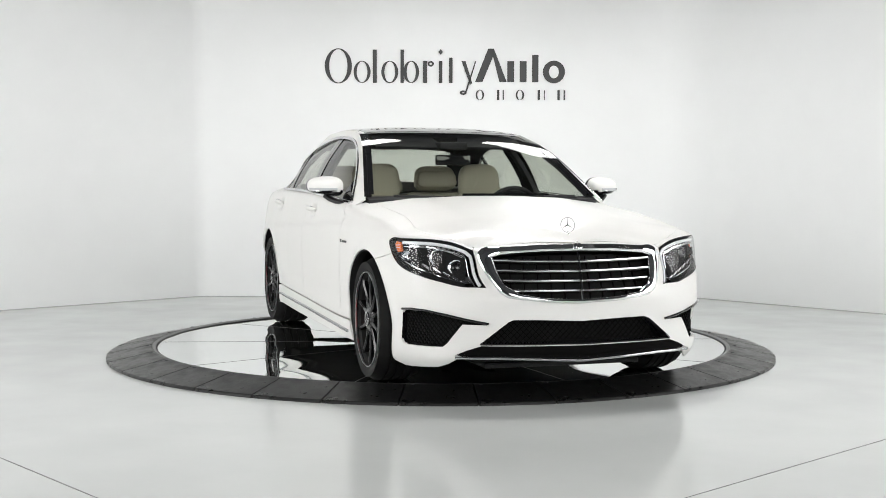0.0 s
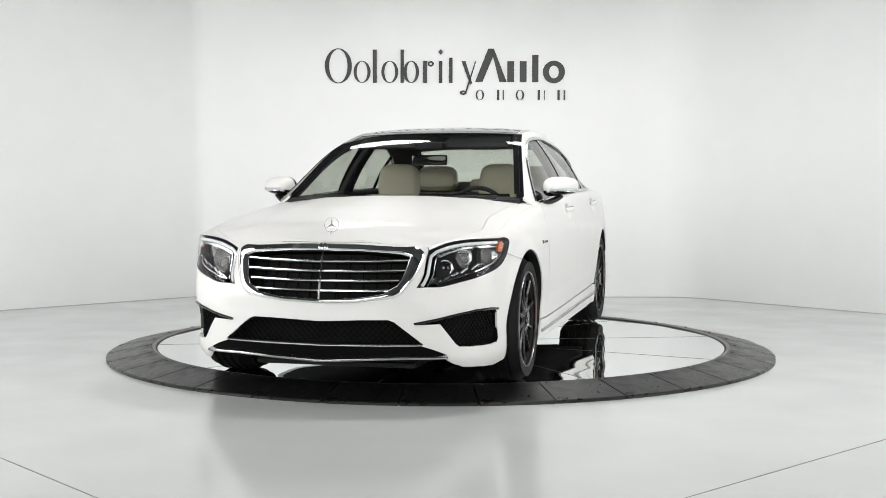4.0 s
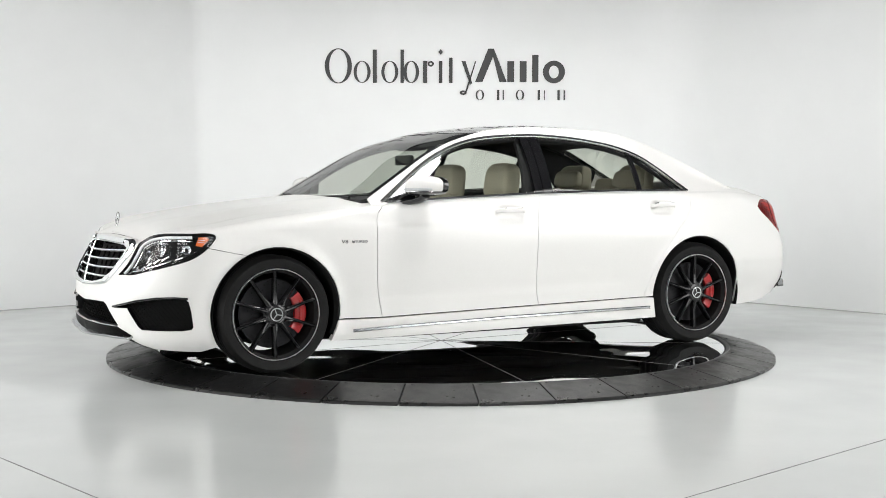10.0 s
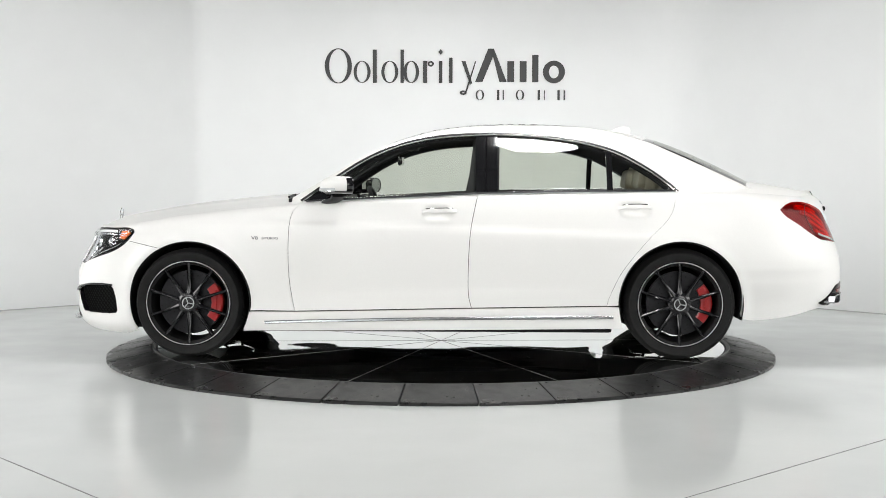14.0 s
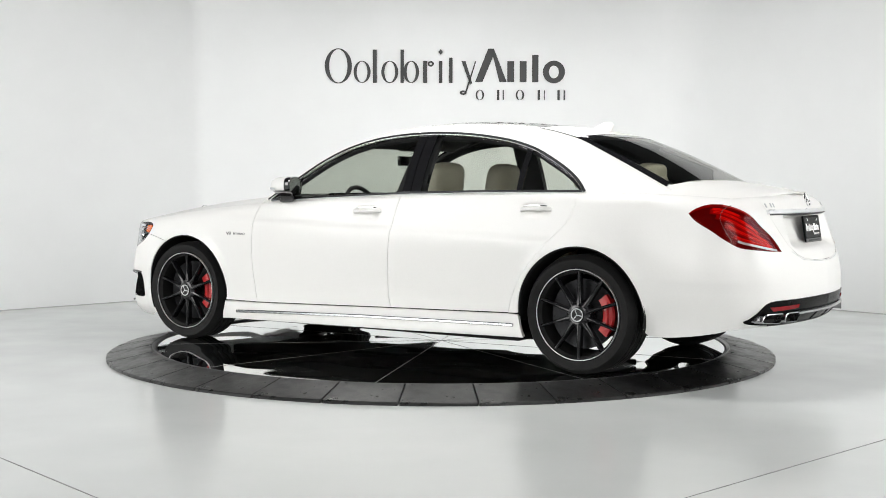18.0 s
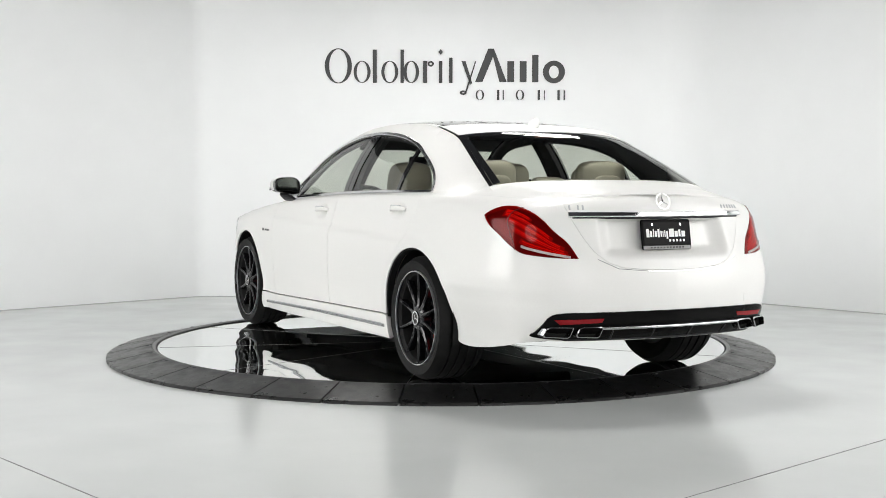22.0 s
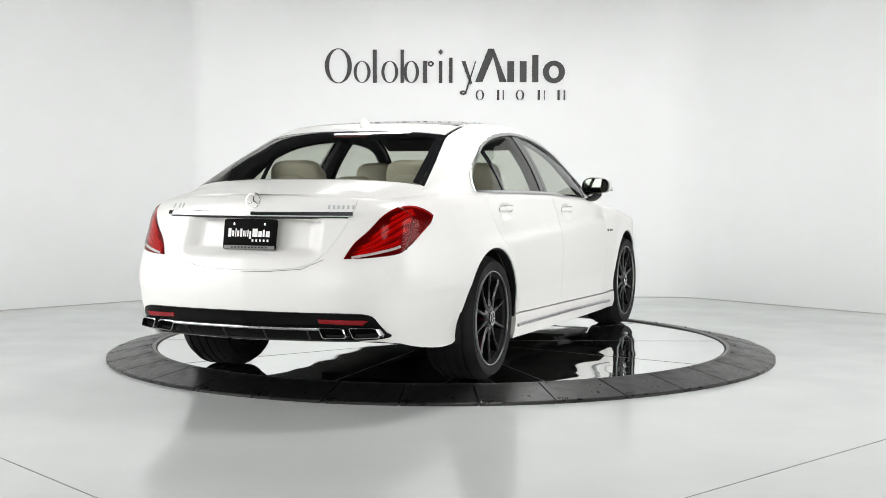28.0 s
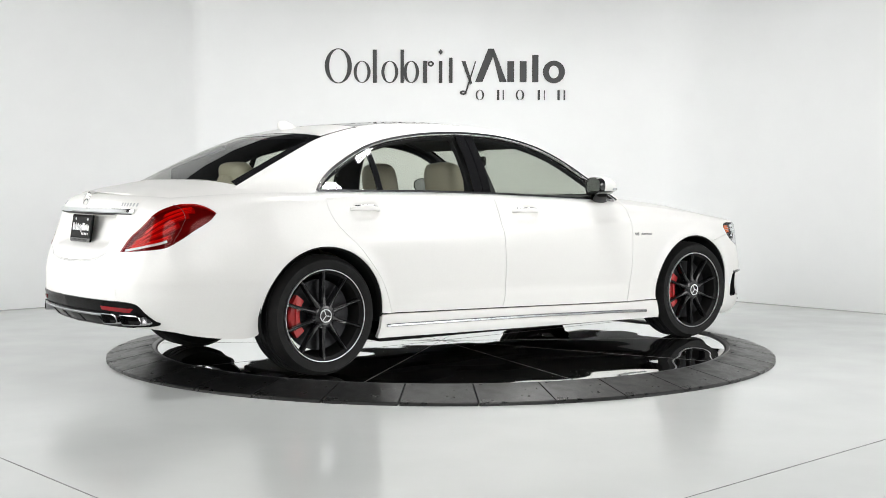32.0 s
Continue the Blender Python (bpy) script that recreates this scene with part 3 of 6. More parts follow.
def inset(poly, g):
    """Move a closed outline inwards by g."""
    n = len(poly)
    w = 1 if area(poly) > 0 else -1
    out = []
    for i in range(n):
        a, b, c = np.array(poly[i - 1]), np.array(poly[i]), np.array(poly[(i + 1) % n])
        u, v = b - a, c - b
        u, v = u / max(np.hypot(*u), 1e-9), v / max(np.hypot(*v), 1e-9)
        m = np.array([-(u[1] + v[1]), u[0] + v[0]]) * w
        m = m / max(np.hypot(*m), 0.7)
        out.append(tuple(b + m * g * (2 / max(np.hypot(*(u + v)), 0.7) if False else 1)))
    return out


def inside(pts, poly):
    x, y = pts[:, 0], pts[:, 1]
    r = np.zeros(len(pts), bool)
    for (x0, y0), (x1, y1) in zip(poly, poly[1:] + poly[:1]):
        c = (y0 > y) != (y1 > y)
        r ^= c & (x < (x1 - x0) * (y - y0) / ((y1 - y0) if y1 != y0 else 1e-12) + x0)
    return r


from mathutils.geometry import delaunay_2d_cdt


def cut(fn, outline, holes=(), grid=0.04, gap=0.0019, rim=0.012, off=0.0, flip=False):
    """Cut a sheet out of a surface: vertices, faces and normals, with its edges turned in by rim."""
    outline = dense(outline, 0.028)
    if gap:
        outline = inset(outline, gap)
    loops = [outline] + [dense(h, 0.02) for h in holes]
    pts, edges = [], []
    for lp in loops:
        n0 = len(pts)
        pts += lp
        edges += [(n0 + i, n0 + (i + 1) % len(lp)) for i in range(len(lp))]
    o = np.array(outline)
    gx, gy = np.meshgrid(np.arange(o[:, 0].min() + grid / 2, o[:, 0].max(), grid), np.arange(o[:, 1].min() + grid / 2, o[:, 1].max(), grid))
    gp = np.stack([gx.ravel(), gy.ravel()], 1)
    keep = inside(gp, outline)
    for h in loops[1:]:
        keep &= ~inside(gp, h)
    b = np.array(pts)
    if len(gp):
        dd = np.array([np.min(np.hypot(*(b - q).T)) for q in gp])
        gp = gp[keep & (dd > grid * 0.35)]
    allp = [Vector(q) for q in pts] + [Vector(q) for q in gp]
    vo, _, fo, _, _, _ = delaunay_2d_cdt(allp, edges, [], 0, 1e-6)
    vo = np.array([tuple(v) for v in vo])
    fa = np.array([f for f in fo if len(f) == 3])
    ce = vo[fa].mean(1)
    ok = inside(ce, outline)
    for h in loops[1:]:
        ok &= ~inside(ce, h)
    fa = fa[ok]
    P = fn(vo[:, 0], vo[:, 1])
    e = 0.004
    nr = np.cross(fn(vo[:, 0] + e, vo[:, 1]) - fn(vo[:, 0] - e, vo[:, 1]), fn(vo[:, 0], vo[:, 1] + e) - fn(vo[:, 0], vo[:, 1] - e))
    nr /= np.maximum(np.linalg.norm(nr, axis=1, keepdims=True), 1e-12)
    ref = P - np.array([[0, 0, 0.45]]) - np.stack([np.clip(P[:, 0], -2.0, 1.9), 0 * P[:, 0], 0 * P[:, 0]], 1)
    if np.sum((ref * nr).sum(1)) < 0:
        nr = -nr
    P = P + nr * off
    fn_ = np.cross(P[fa[:, 1]] - P[fa[:, 0]], P[fa[:, 2]] - P[fa[:, 0]])
    bad = (fn_ * nr[fa].mean(1)).sum(1) < 0
    fa[bad] = fa[bad][:, ::-1]
    V, F, N = list(map(tuple, P)), [tuple(int(i) for i in f) for f in fa], list(map(tuple, nr))
    if rim:
        cnt = {}
        for f in F:
            for i in range(3):
                cnt[(f[i], f[(i + 1) % 3])] = 1
        edge = [k for k in cnt if (k[1], k[0]) not in cnt]
        mp = {}
        for a, c in edge:
            for i in (a, c):
                if i not in mp:
                    mp[i] = (len(V), len(V) + 1)
                    V += [tuple(P[i]), tuple(P[i] - nr[i] * rim)]
                    N += [(0, 0, 0), (0, 0, 0)]
            F.append((mp[c][0], mp[a][0], mp[a][1], mp[c][1]))
    if flip:
        V = [(x, -y, z) for x, y, z in V]
        N = [(x, -y, z) for x, y, z in N]
        F = [f[::-1] for f in F]
    return V, F, N


def join(*sheets):
    V, F, N = [], [], []
    for v, f, n in sheets:
        k = len(V)
        V += v
        N += n
        F += [tuple(i + k for i in q) for q in f]
    return V, F, N


def sheet(name, data, mat, parent, label=""):
    return ob_of(name, mesh_of(name, data[0], data[1], mat, True, data[2]), parent, label)


car = new("car")
tagged(car, "white four-door luxury saloon with black ten-spoke wheels on the stage", "car")

SF, SS, SR = s_front, s_side, s_rear
QZ = lambda s, z: float(q_of(s, z))


def F_(y, z):
    return (SF(y), QZ(SF(y), z))


def S_(x, z):
    return (SS(x), QZ(SS(x), z))


def R_(y, z):
    return (SR(y), QZ(SR(y), z))


def top_line(s0, s1, n=24):
    return [(s, float(q_top(s)) + 0.002) for s in np.linspace(s0, s1, n)]


def arch(hx, r, a0, a1, n=18):
    hx, up = hx + (-0.026 if hx > 0 else -0.006), (-0.008 if hx > 0 else 0.004)
    return [S_(hx + r * math.cos(radians(a0 + (a1 - a0) * i / n)), 0.354 + (r + up) * math.sin(radians(a0 + (a1 - a0) * i / n))) for i in range(n + 1)]


# shared cut lines, left half
R_ARCH = 0.397
HL_LOW = bend([F_(0.512, 0.582), F_(0.560, 0.584), F_(0.64, 0.586), F_(0.735, 0.608), F_(0.812, 0.632), S_(2.055, 0.676), S_(1.966, 0.730), S_(1.908, 0.797)], 5)
HL_TOP = bend([S_(1.908, 0.797), S_(1.915, 0.818), S_(1.96, 0.829), S_(2.04, 0.827), F_(0.807, 0.826), F_(0.705, 0.808), F_(0.582, 0.768)], 5)
HL_IN = [HL_TOP[-1], F_(0.570, 0.730), F_(0.561, 0.690), F_(0.553, 0.650), F_(0.535, 0.613), F_(0.512, 0.582)]
ARCH_F0 = [p for p in arch(1.570, R_ARCH, 62, -28)]          # nose side of the front arch, downwards
ARCH_F1 = [p for p in arch(1.570, R_ARCH, 208, 62)]          # door side, upwards
DOOR_A = bend([S_(0.868, 0.300), S_(0.900, 0.486), S_(0.907, 0.702), S_(0.895, 0.899), S_(0.850, 0.972), (SS(0.82), float(q_top(SS(0.82))))])
DOOR_B = bend([S_(-0.262, 0.326), S_(-0.242, 0.417), S_(-0.242, 0.597), S_(-0.255, 0.812), S_(-0.290, 1.00), (SS(-0.305), float(q_top(SS(-0.305))))])
DOOR_C = bend([S_(-1.121, 0.342), S_(-1.145, 0.418), S_(-1.216, 0.562), S_(-1.358, 0.742), S_(-1.50, 0.886), S_(-1.548, 0.985), (SS(-1.55), float(q_top(SS(-1.55))))])
T_ = lambda d, z: (SMAX - d, QZ(SMAX - d, z))                # by the way round the corner from the middle of the tail
TL = bend([T_(1.177, 0.953), T_(1.141, 0.915), T_(1.094, 0.886), T_(1.035, 0.853), T_(0.985, 0.820), T_(0.925, 0.787), T_(0.865, 0.762), T_(0.766, 0.750), T_(0.650, 0.741), T_(0.548, 0.738)], 3) + \
    bend([T_(0.548, 0.738), T_(0.604, 0.819), T_(0.690, 0.882), T_(0.776, 0.946), T_(0.870, 0.984), T_(0.970, 1.003)], 4)[1:] + \
    bend([T_(0.970, 1.003), T_(1.055, 1.003), T_(1.131, 0.983), T_(1.177, 0.953)], 5)[1:-1]
LID = [R_(0.15, 0.677), R_(0.30, 0.690), R_(0.38, 0.715), R_(0.455, 0.772), R_(0.520, 0.86), R_(0.575, 0.95), R_(0.600, 1.0)]
GR_OUT = [F_(0.0, 0.800), F_(0.20, 0.796), F_(0.44, 0.781), F_(0.522, 0.771), F_(0.551, 0.756), F_(0.543, 0.732), F_(0.516, 0.68), F_(0.480, 0.614), F_(0.450, 0.570), F_(0.412, 0.543), F_(0.353, 0.523), F_(0.20, 0.504), F_(0.0, 0.496)]
GR_IN = [F_(0.0, 0.764), F_(0.20, 0.761), F_(0.41, 0.751), F_(0.464, 0.746), F_(0.484, 0.737), F_(0.480, 0.716), F_(0.458, 0.665), F_(0.432, 0.612), F_(0.405, 0.578), F_(0.365, 0.560), F_(0.333, 0.545), F_(0.20, 0.527), F_(0.0, 0.519)]
mir = lambda l: [(-s, z) for s, z in l]


def both(half):
    """A closed outline across the middle of the nose, from a half that starts and ends on it."""
    return list(half) + [(-s, z) for s, z in reversed(half) if s > 1e-6]


def both_r(half):
    return list(half) + [(2 * SMAX - s, z) for s, z in reversed(half) if s < SMAX - 1e-6]


# openings in the front bumper
INT_C = [F_(0.0, 0.404), F_(0.24, 0.414), F_(0.37, 0.416), F_(0.40, 0.405), F_(0.545, 0.292), F_(0.54, 0.285), F_(0.0, 0.280)]
INT_S = [S_(2.078, 0.452), S_(2.14, 0.457), F_(0.79, 0.454), F_(0.73, 0.443), F_(0.61, 0.414), F_(0.505, 0.396), F_(0.507, 0.390), F_(0.628, 0.394), F_(0.702, 0.290), F_(0.722, 0.273), F_(0.79, 0.270), S_(2.10, 0.268), S_(2.048, 0.274), S_(2.036, 0.292), S_(2.048, 0.38), S_(2.062, 0.435)]
DIFF = [R_(0.0, 0.472)] + bend([R_(0.52, 0.470), R_(0.63, 0.466), R_(0.682, 0.450), R_(0.715, 0.408), R_(0.750, 0.368), R_(0.775, 0.350), R_(0.745, 0.336), R_(0.60, 0.326)], 4) + [R_(0.0, 0.318)]

k_lo = min(range(len(HL_LOW)), key=lambda i: abs(HL_LOW[i][0] - SS(1.955)))
bump_half = [(0.0, 0.215)] + [F_(y, 0.222) for y in (0.2, 0.4, 0.60)] + [F_(0.65, 0.212), F_(0.70, 0.182), F_(0.76, 0.158), S_(2.10, 0.146), S_(1.99, 0.140)] + \
    ARCH_F0[::-1] + HL_LOW[k_lo::-1] + HL_IN[::-1][1:] + [(s, float(q_top(s)) - 0.004) for s in np.linspace(HL_TOP[-1][0] - 0.004, 0.0, 14)]
sheet("front_bumper", cut(wall, both(bump_half), [both(GR_OUT), both(INT_C), INT_S, mir(INT_S)], 0.035), M_PAINT, car, "white front bumper with three dark air intakes")

FEND_TOPV = 0.10
SEAM = bend([(SS(1.60), FEND_TOPV), (SS(1.80), 0.092), (SS(1.95), 0.072), (SF(0.82), 0.042), (SF(0.70), 0.0)], 5)
for fl in (False, True):
    o = HL_TOP + top_line(HL_TOP[-1][0] + 0.002, SS(0.82), 56) + DOOR_A[::-1][1:] + [S_(1.155, 0.302)] + [p for p in ARCH_F1 if p[1] > 0.31] + HL_LOW[k_lo:-1]
    top = [(SEAM[-1][0], 0.0), (SS(0.80), 0.0), (SS(0.80), FEND_TOPV)] + SEAM[:-1]
    sheet("fender", join(cut(wall, o, flip=fl), cut(cap, top, gap=0.0, flip=fl)), M_PAINT, car, "white front wing with a flared wheel arch")
    # doors
    o = DOOR_A + top_line(SS(0.82), SS(-0.305), 30)[1:] + DOOR_B[::-1][1:] + [S_(x, 0.300 + 0.026 * (0.868 - x) / 1.13) for x in np.linspace(-0.262, 0.868, 20)[1:-1]]
    fd = sheet("front_door", cut(wall, o, (), 0.025, flip=fl), M_PAINT, car, "white front door")
    o = DOOR_B + top_line(SS(-0.305), SS(-1.55), 30)[1:] + DOOR_C[::-1][1:] + [S_(x, 0.326 + 0.016 * (-0.262 - x) / 0.86) for x in np.linspace(-1.121, -0.262, 16)[1:-1]]
    rd = sheet("rear_door", cut(wall, o, (), 0.025, flip=fl), M_PAINT, car, "white rear door")
    # sill
    o = [S_(1.204, 0.170), S_(0.0, 0.181), S_(-1.224, 0.196), S_(-1.208, 0.26), S_(-1.196, 0.335), S_(-1.121, 0.338), S_(-0.262, 0.322), S_(0.868, 0.296), S_(1.160, 0.296), S_(1.174, 0.25)]
    sill = sheet("sill", cut(wall, o[::-1], flip=fl, off=0.004, rim=0.03), M_PAINT, car, "white side skirt")
    # rear wing
    LOW_Q = bend([arch(-1.583, R_ARCH, 117, 110, 1)[0], S_(-1.95, 0.735), S_(-2.25, 0.752), S_(-2.42, 0.80)], 5)
    i_t = min(range(len(TL)), key=lambda i: abs(TL[i][0] - LOW_Q[-1][0]) + abs(TL[i][1] - LOW_Q[-1][1]))
    k_in = min(range(len(TL)), key=lambda i: abs(TL[i][0] - T_(0.548, 0.738)[0]) + abs(TL[i][1] - 0.738))
    o = DOOR_C + top_line(SS(-1.55), SR(0.61), 40)[1:] + LID[:2:-1] + TL[k_in:] + TL[:i_t + 1] + LOW_Q[::-1][1:] + arch(-1.583, R_ARCH, 117, -1, 28)[1:] + [S_(-1.185, 0.345)]
    top = [(SS(-1.5), 0.0), (SR(0.61), 0.0), (SR(0.61), 0.012), (SS(-2.1), 0.17), (SS(-1.5), 0.12)]
    sheet("rear_wing", join(cut(wall, o, gap=0.0, flip=fl), cut(cap, top, gap=0.0, flip=fl)), M_PAINT, car, "white rear wing")

bump_r = [(SMAX, 0.312), R_(0.6, 0.316), R_(0.71, 0.318)] + bend([S_(-2.475, 0.300), S_(-2.367, 0.276), S_(-2.20, 0.254), S_(-2.07, 0.246), S_(-2.000, 0.258), S_(-1.976, 0.290)], 4) + \
    arch(-1.583, R_ARCH, 187, 117, 14) + LOW_Q[1:-1]
bump_r += TL[i_t:k_in + 1] + LID[:4][::-1] + [(SMAX, 0.675)]
sheet("rear_bumper", cut(wall, both_r(bump_r), [both_r(DIFF)], 0.03, gap=0.0), M_PAINT, car, "white rear bumper")
lid = [(SMAX, 0.675)] + LID + top_line(SR(0.61), SMAX, 14)
lid_top = [(SR(0.61), 0.0), (SMAX, 0.0), (SMAX, 0.8), (SS(-2.06), 0.8), (SS(-2.06), 0.175), (SR(0.612), 0.015)]
trunk = sheet("boot_lid", join(cut(wall, both_r(lid), (), 0.018), cut(cap, lid_top, gap=0.0), cut(cap, lid_top, gap=0.0, flip=True)), M_PAINT, car, "white boot lid")
bon = [(0.0, 0.0), (SEAM[-1][0] - 0.003, 0.0)] + [(a - 0.001, b + 0.0025) for a, b in SEAM[-2::-1]] + [(SS(0.93), FEND_TOPV + 0.0025), (SS(0.98), 0.4), (SS(1.02), 0.8), (0.0, 0.8)]
sheet("bonnet", join(cut(cap, bon, gap=0.0), cut(cap, bon, gap=0.0, flip=True)), M_PAINT, car, "white bonnet with two soft folds")

# greenhouse
DLO_TOP = bend([(0.835, 0.998), (0.631, 1.142), (0.447, 1.261), (0.264, 1.346), (0.080, 1.398), (-0.103, 1.424), (-0.323, 1.436), (-0.47, 1.436), (-0.654, 1.426), (-0.837, 1.405),
                (-1.021, 1.372), (-1.206, 1.313), (-1.391, 1.212), (-1.502, 1.132), (-1.575, 1.064)], 4)
belt_in = [(x, float(BELT_Z(x)) + 0.012) for x in np.linspace(-1.56, 0.80, 40)]
DLO = DLO_TOP + belt_in
for fl in (False, True):
    o = [(x, float(EDGE_Z(x))) for x in np.linspace(0.90, -2.15, 90)] + [(x, float(BELT_Z(x)) - 0.006) for x in np.linspace(-2.15, 0.90, 70)]
    frame_side = sheet("side_frame", cut(flank, o, [DLO], 0.04, gap=0.0, flip=fl), M_PAINT, car, "white roof pillars round the side windows")

    lining = [(x, float(EDGE_Z(x)) - 0.004) for x in np.linspace(0.86, -1.8, 80)] + [(x, float(BELT_Z(x)) - 0.004) for x in np.linspace(-1.8, 0.86, 60)]
    sheet("side_lining", cut(flank, lining, [inset(DLO, 0.012)], 0.06, gap=0.0, rim=0.02, off=-0.030, flip=fl), M_CABIN, car, "dark lining inside the pillars")

    def clip_dlo(x0, x1, g=0.0):
        up = [p for p in DLO_TOP if x1 < p[0] < x0]
        zt = lambda x: float(np.interp(-x, [-p[0] for p in DLO_TOP], [p[1] for p in DLO_TOP]))
        zb = lambda x: float(BELT_Z(x)) + 0.012
        a = [(x0, zt(x0))] if x0 < 0.83 else []
        b = [(x1, zt(x1))] if x1 > -1.57 else []
        lo = [(x, zb(x)) for x in np.linspace(max(x1, -1.56), min(x0, 0.80), 20)]
        return a + up + b + lo
    sheet("window", cut(flank, clip_dlo(0.60, -0.285), gap=0.0, rim=0.0, off=-0.006, flip=fl), M_GLASS, car, "clear front side window").visible_shadow = False
    sheet("window", cut(flank, clip_dlo(-0.425, -1.125), gap=0.0, rim=0.0, off=-0.006, flip=fl), M_GLASS, car, "clear rear side window").visible_shadow = False
    sheet("window", cut(flank, clip_dlo(-1.16, -1.575), gap=0.0, rim=0.0, off=-0.006, flip=fl), M_GLASS, car, "small rear quarter window").visible_shadow = False
    sheet("pillar_cover", cut(flank, clip_dlo(-0.287, -0.350), gap=0.001, off=-0.002, flip=fl), M_BLACK, car, "gloss black pillar cover")
    sheet("pillar_cover", cut(flank, clip_dlo(-0.354, -0.427), gap=0.001, off=-0.002, flip=fl), M_BLACK, car, "gloss black pillar cover")
    sheet("pillar_cover", cut(flank, clip_dlo(-1.123, -1.162), gap=0.001, off=-0.002, flip=fl), M_BLACK, car, "gloss black window divider")
    sheet("mirror_triangle", cut(flank, clip_dlo(0.84, 0.602), gap=0.001, off=-0.003, flip=fl), M_BLACK, car, "gloss black corner cover at the mirror")
    # bright strip round the windows
    lp = dense(DLO_TOP, 0.04, False)
    for line, w in ((lp, 0.021), (dense([(x, z - 0.004) for x, z in belt_in], 0.05, False), 0.020)):
        a = np.array(line)
        P3 = (flank(a[:, 0], a[:, 1]) + np.array([[0, 0.005, 0.003]])) * np.array([[1, -1 if fl else 1, 1]])
        ups = [Vector((0, (-0.88 if fl else 0.88), 0.47))] * len(P3)
        part("window_strip", sweep([tuple(p) for p in P3], rect(w, 0.012, 0.003), ups), M_BRIGHT, car, "polished window surround", True)

XW = lambda y: 0.865 + 0.085 * (1 - (y / 0.76) ** 2)          # foot of the windscreen
XH = lambda y: -0.02 + 0.055 * (1 - (y / 0.57) ** 2)          # head of the windscreen
XR = lambda y: -1.40 - 0.07 * (1 - (y / 0.55) ** 2)           # head of the rear window
XB = lambda y: -2.030 - 0.115 * (1 - (y / 0.69) ** 2)          # foot of the rear window


def side_line(x0, x1, k, n=16):
    return [(x, k * float(EDGE_Y(x))) for x in np.linspace(x0, x1, n)]


def across(fx, y0, y1, n=16):
    return [(fx(y), y) for y in np.linspace(y0, y1, n)]


k = 0.965
ya, yb = k * float(EDGE_Y(0.865)), k * float(EDGE_Y(-0.02))
ws = across(XW, -ya, ya) + side_line(0.865, -0.02, k)[1:] + across(XH, yb, -yb)[1:] + side_line(-0.02, 0.865, -k)[1:-1]
sheet("windscreen", cut(roof, ws, gap=0.0, rim=0.0, off=-0.003), M_WSGLASS, car, "clear curved windscreen").visible_shadow = False
yc, yd = k * float(EDGE_Y(-1.40)), k * float(EDGE_Y(-2.030))
rg = across(XR, -yc, yc) + side_line(-1.40, -2.030, k)[1:] + across(XB, yd, -yd)[1:] + side_line(-2.030, -1.40, -k)[1:-1]
sheet("rear_window", cut(roof, rg, gap=0.0, rim=0.0, off=-0.003), M_GLASS, car, "tinted curved rear window").visible_shadow = False
for fl in (1, -1):
    for x0, x1, ka, kb, mt, lb in ((0.88, -0.02, k + 0.002, 1.0, M_BLACK, "black edge of the windscreen"), (-0.022, -1.392, k + 0.033, 1.0, M_PAINT, "white roof rail along the roof"),
                                   (-1.14, -1.392, k + 0.002, k + 0.032, M_BLACK, "black roof seam"), (-0.022, -1.138, k + 0.002, k + 0.032, M_PAINT, "white roof edge"),
                                   (-1.394, -2.033, k + 0.002, 1.0, M_BLACK, "black edge of the rear window")):
        o = side_line(x0, x1, kb, 40) + side_line(x1, x0, ka, 40)
        sheet("roof_rail", cut(roof, [(x, y * fl) for x, y in o], gap=0.0, rim=0.0, off=-0.0035 if lb.endswith("seam") else 0.0), mt, car, lb)
    # dark frit along the glass
    o = [(x, fl * y) for x, y in side_line(0.86, -0.02, k, 24)] + [(x, fl * (y - 0.035)) for x, y in side_line(-0.02, 0.86, k, 24)]
    sheet("glass_border", cut(roof, o, gap=0.0, rim=0.0, off=-0.001), M_BLACK, car, "black border of the windscreen")
    o = [(x, fl * y) for x, y in side_line(-1.39, -2.030, k, 18)] + [(x, fl * (y - 0.032 + 0.02 * (x + 1.39))) for x, y in side_line(-2.030, -1.39, k, 18)]
    sheet("glass_border", cut(roof, o, gap=0.0, rim=0.0, off=-0.001), M_BLACK, car, "black border of the rear window")
ye = float(EDGE_Y(-2.035))
o = across(lambda y: -2.035 - 0.115 * (1 - min(1.0, (y / (0.965 * ye)) ** 2)), -ye, ye, 30) + side_line(-2.035, -2.13, 1.0, 6)[1:] + [(-2.19, 0.66), (-2.25, 0.52), (-2.29, 0.30), (-2.29, -0.30), (-2.25, -0.52), (-2.19, -0.66)] + side_line(-2.13, -2.035, -1.0, 6)[:-1]
sheet("deck_panel", cut(roof, o, gap=0.0, rim=0.0, off=-0.001), M_PAINT, car, "white panel behind the rear window")
yr = lambda x: k * float(EDGE_Y(x)) - 0.022
for x0, x1 in ((lambda y: XH(y) - 0.004, lambda y: -0.47), (lambda y: -0.48, lambda y: -1.13)):
    y0, y1 = yr(float(x0(0.5))), yr(float(x1(0.5)))
    o = across(x0, -y0, y0) + across(x1, y1, -y1)
    sheet("roof_glass", cut(roof, o, gap=0.002), M_BLACK, car, "black glass roof panel")
for fl in (1, -1):
    o = [(x, fl * y) for x, y in side_line(0.0, -1.145, k, 20)] + [(x, fl * (yr(x) + 0.003)) for x in np.linspace(-1.145, 0.0, 20)]
    sheet("roof_side", cut(roof, o, gap=0.0, rim=0.0), M_PAINT, car, "white roof edge")
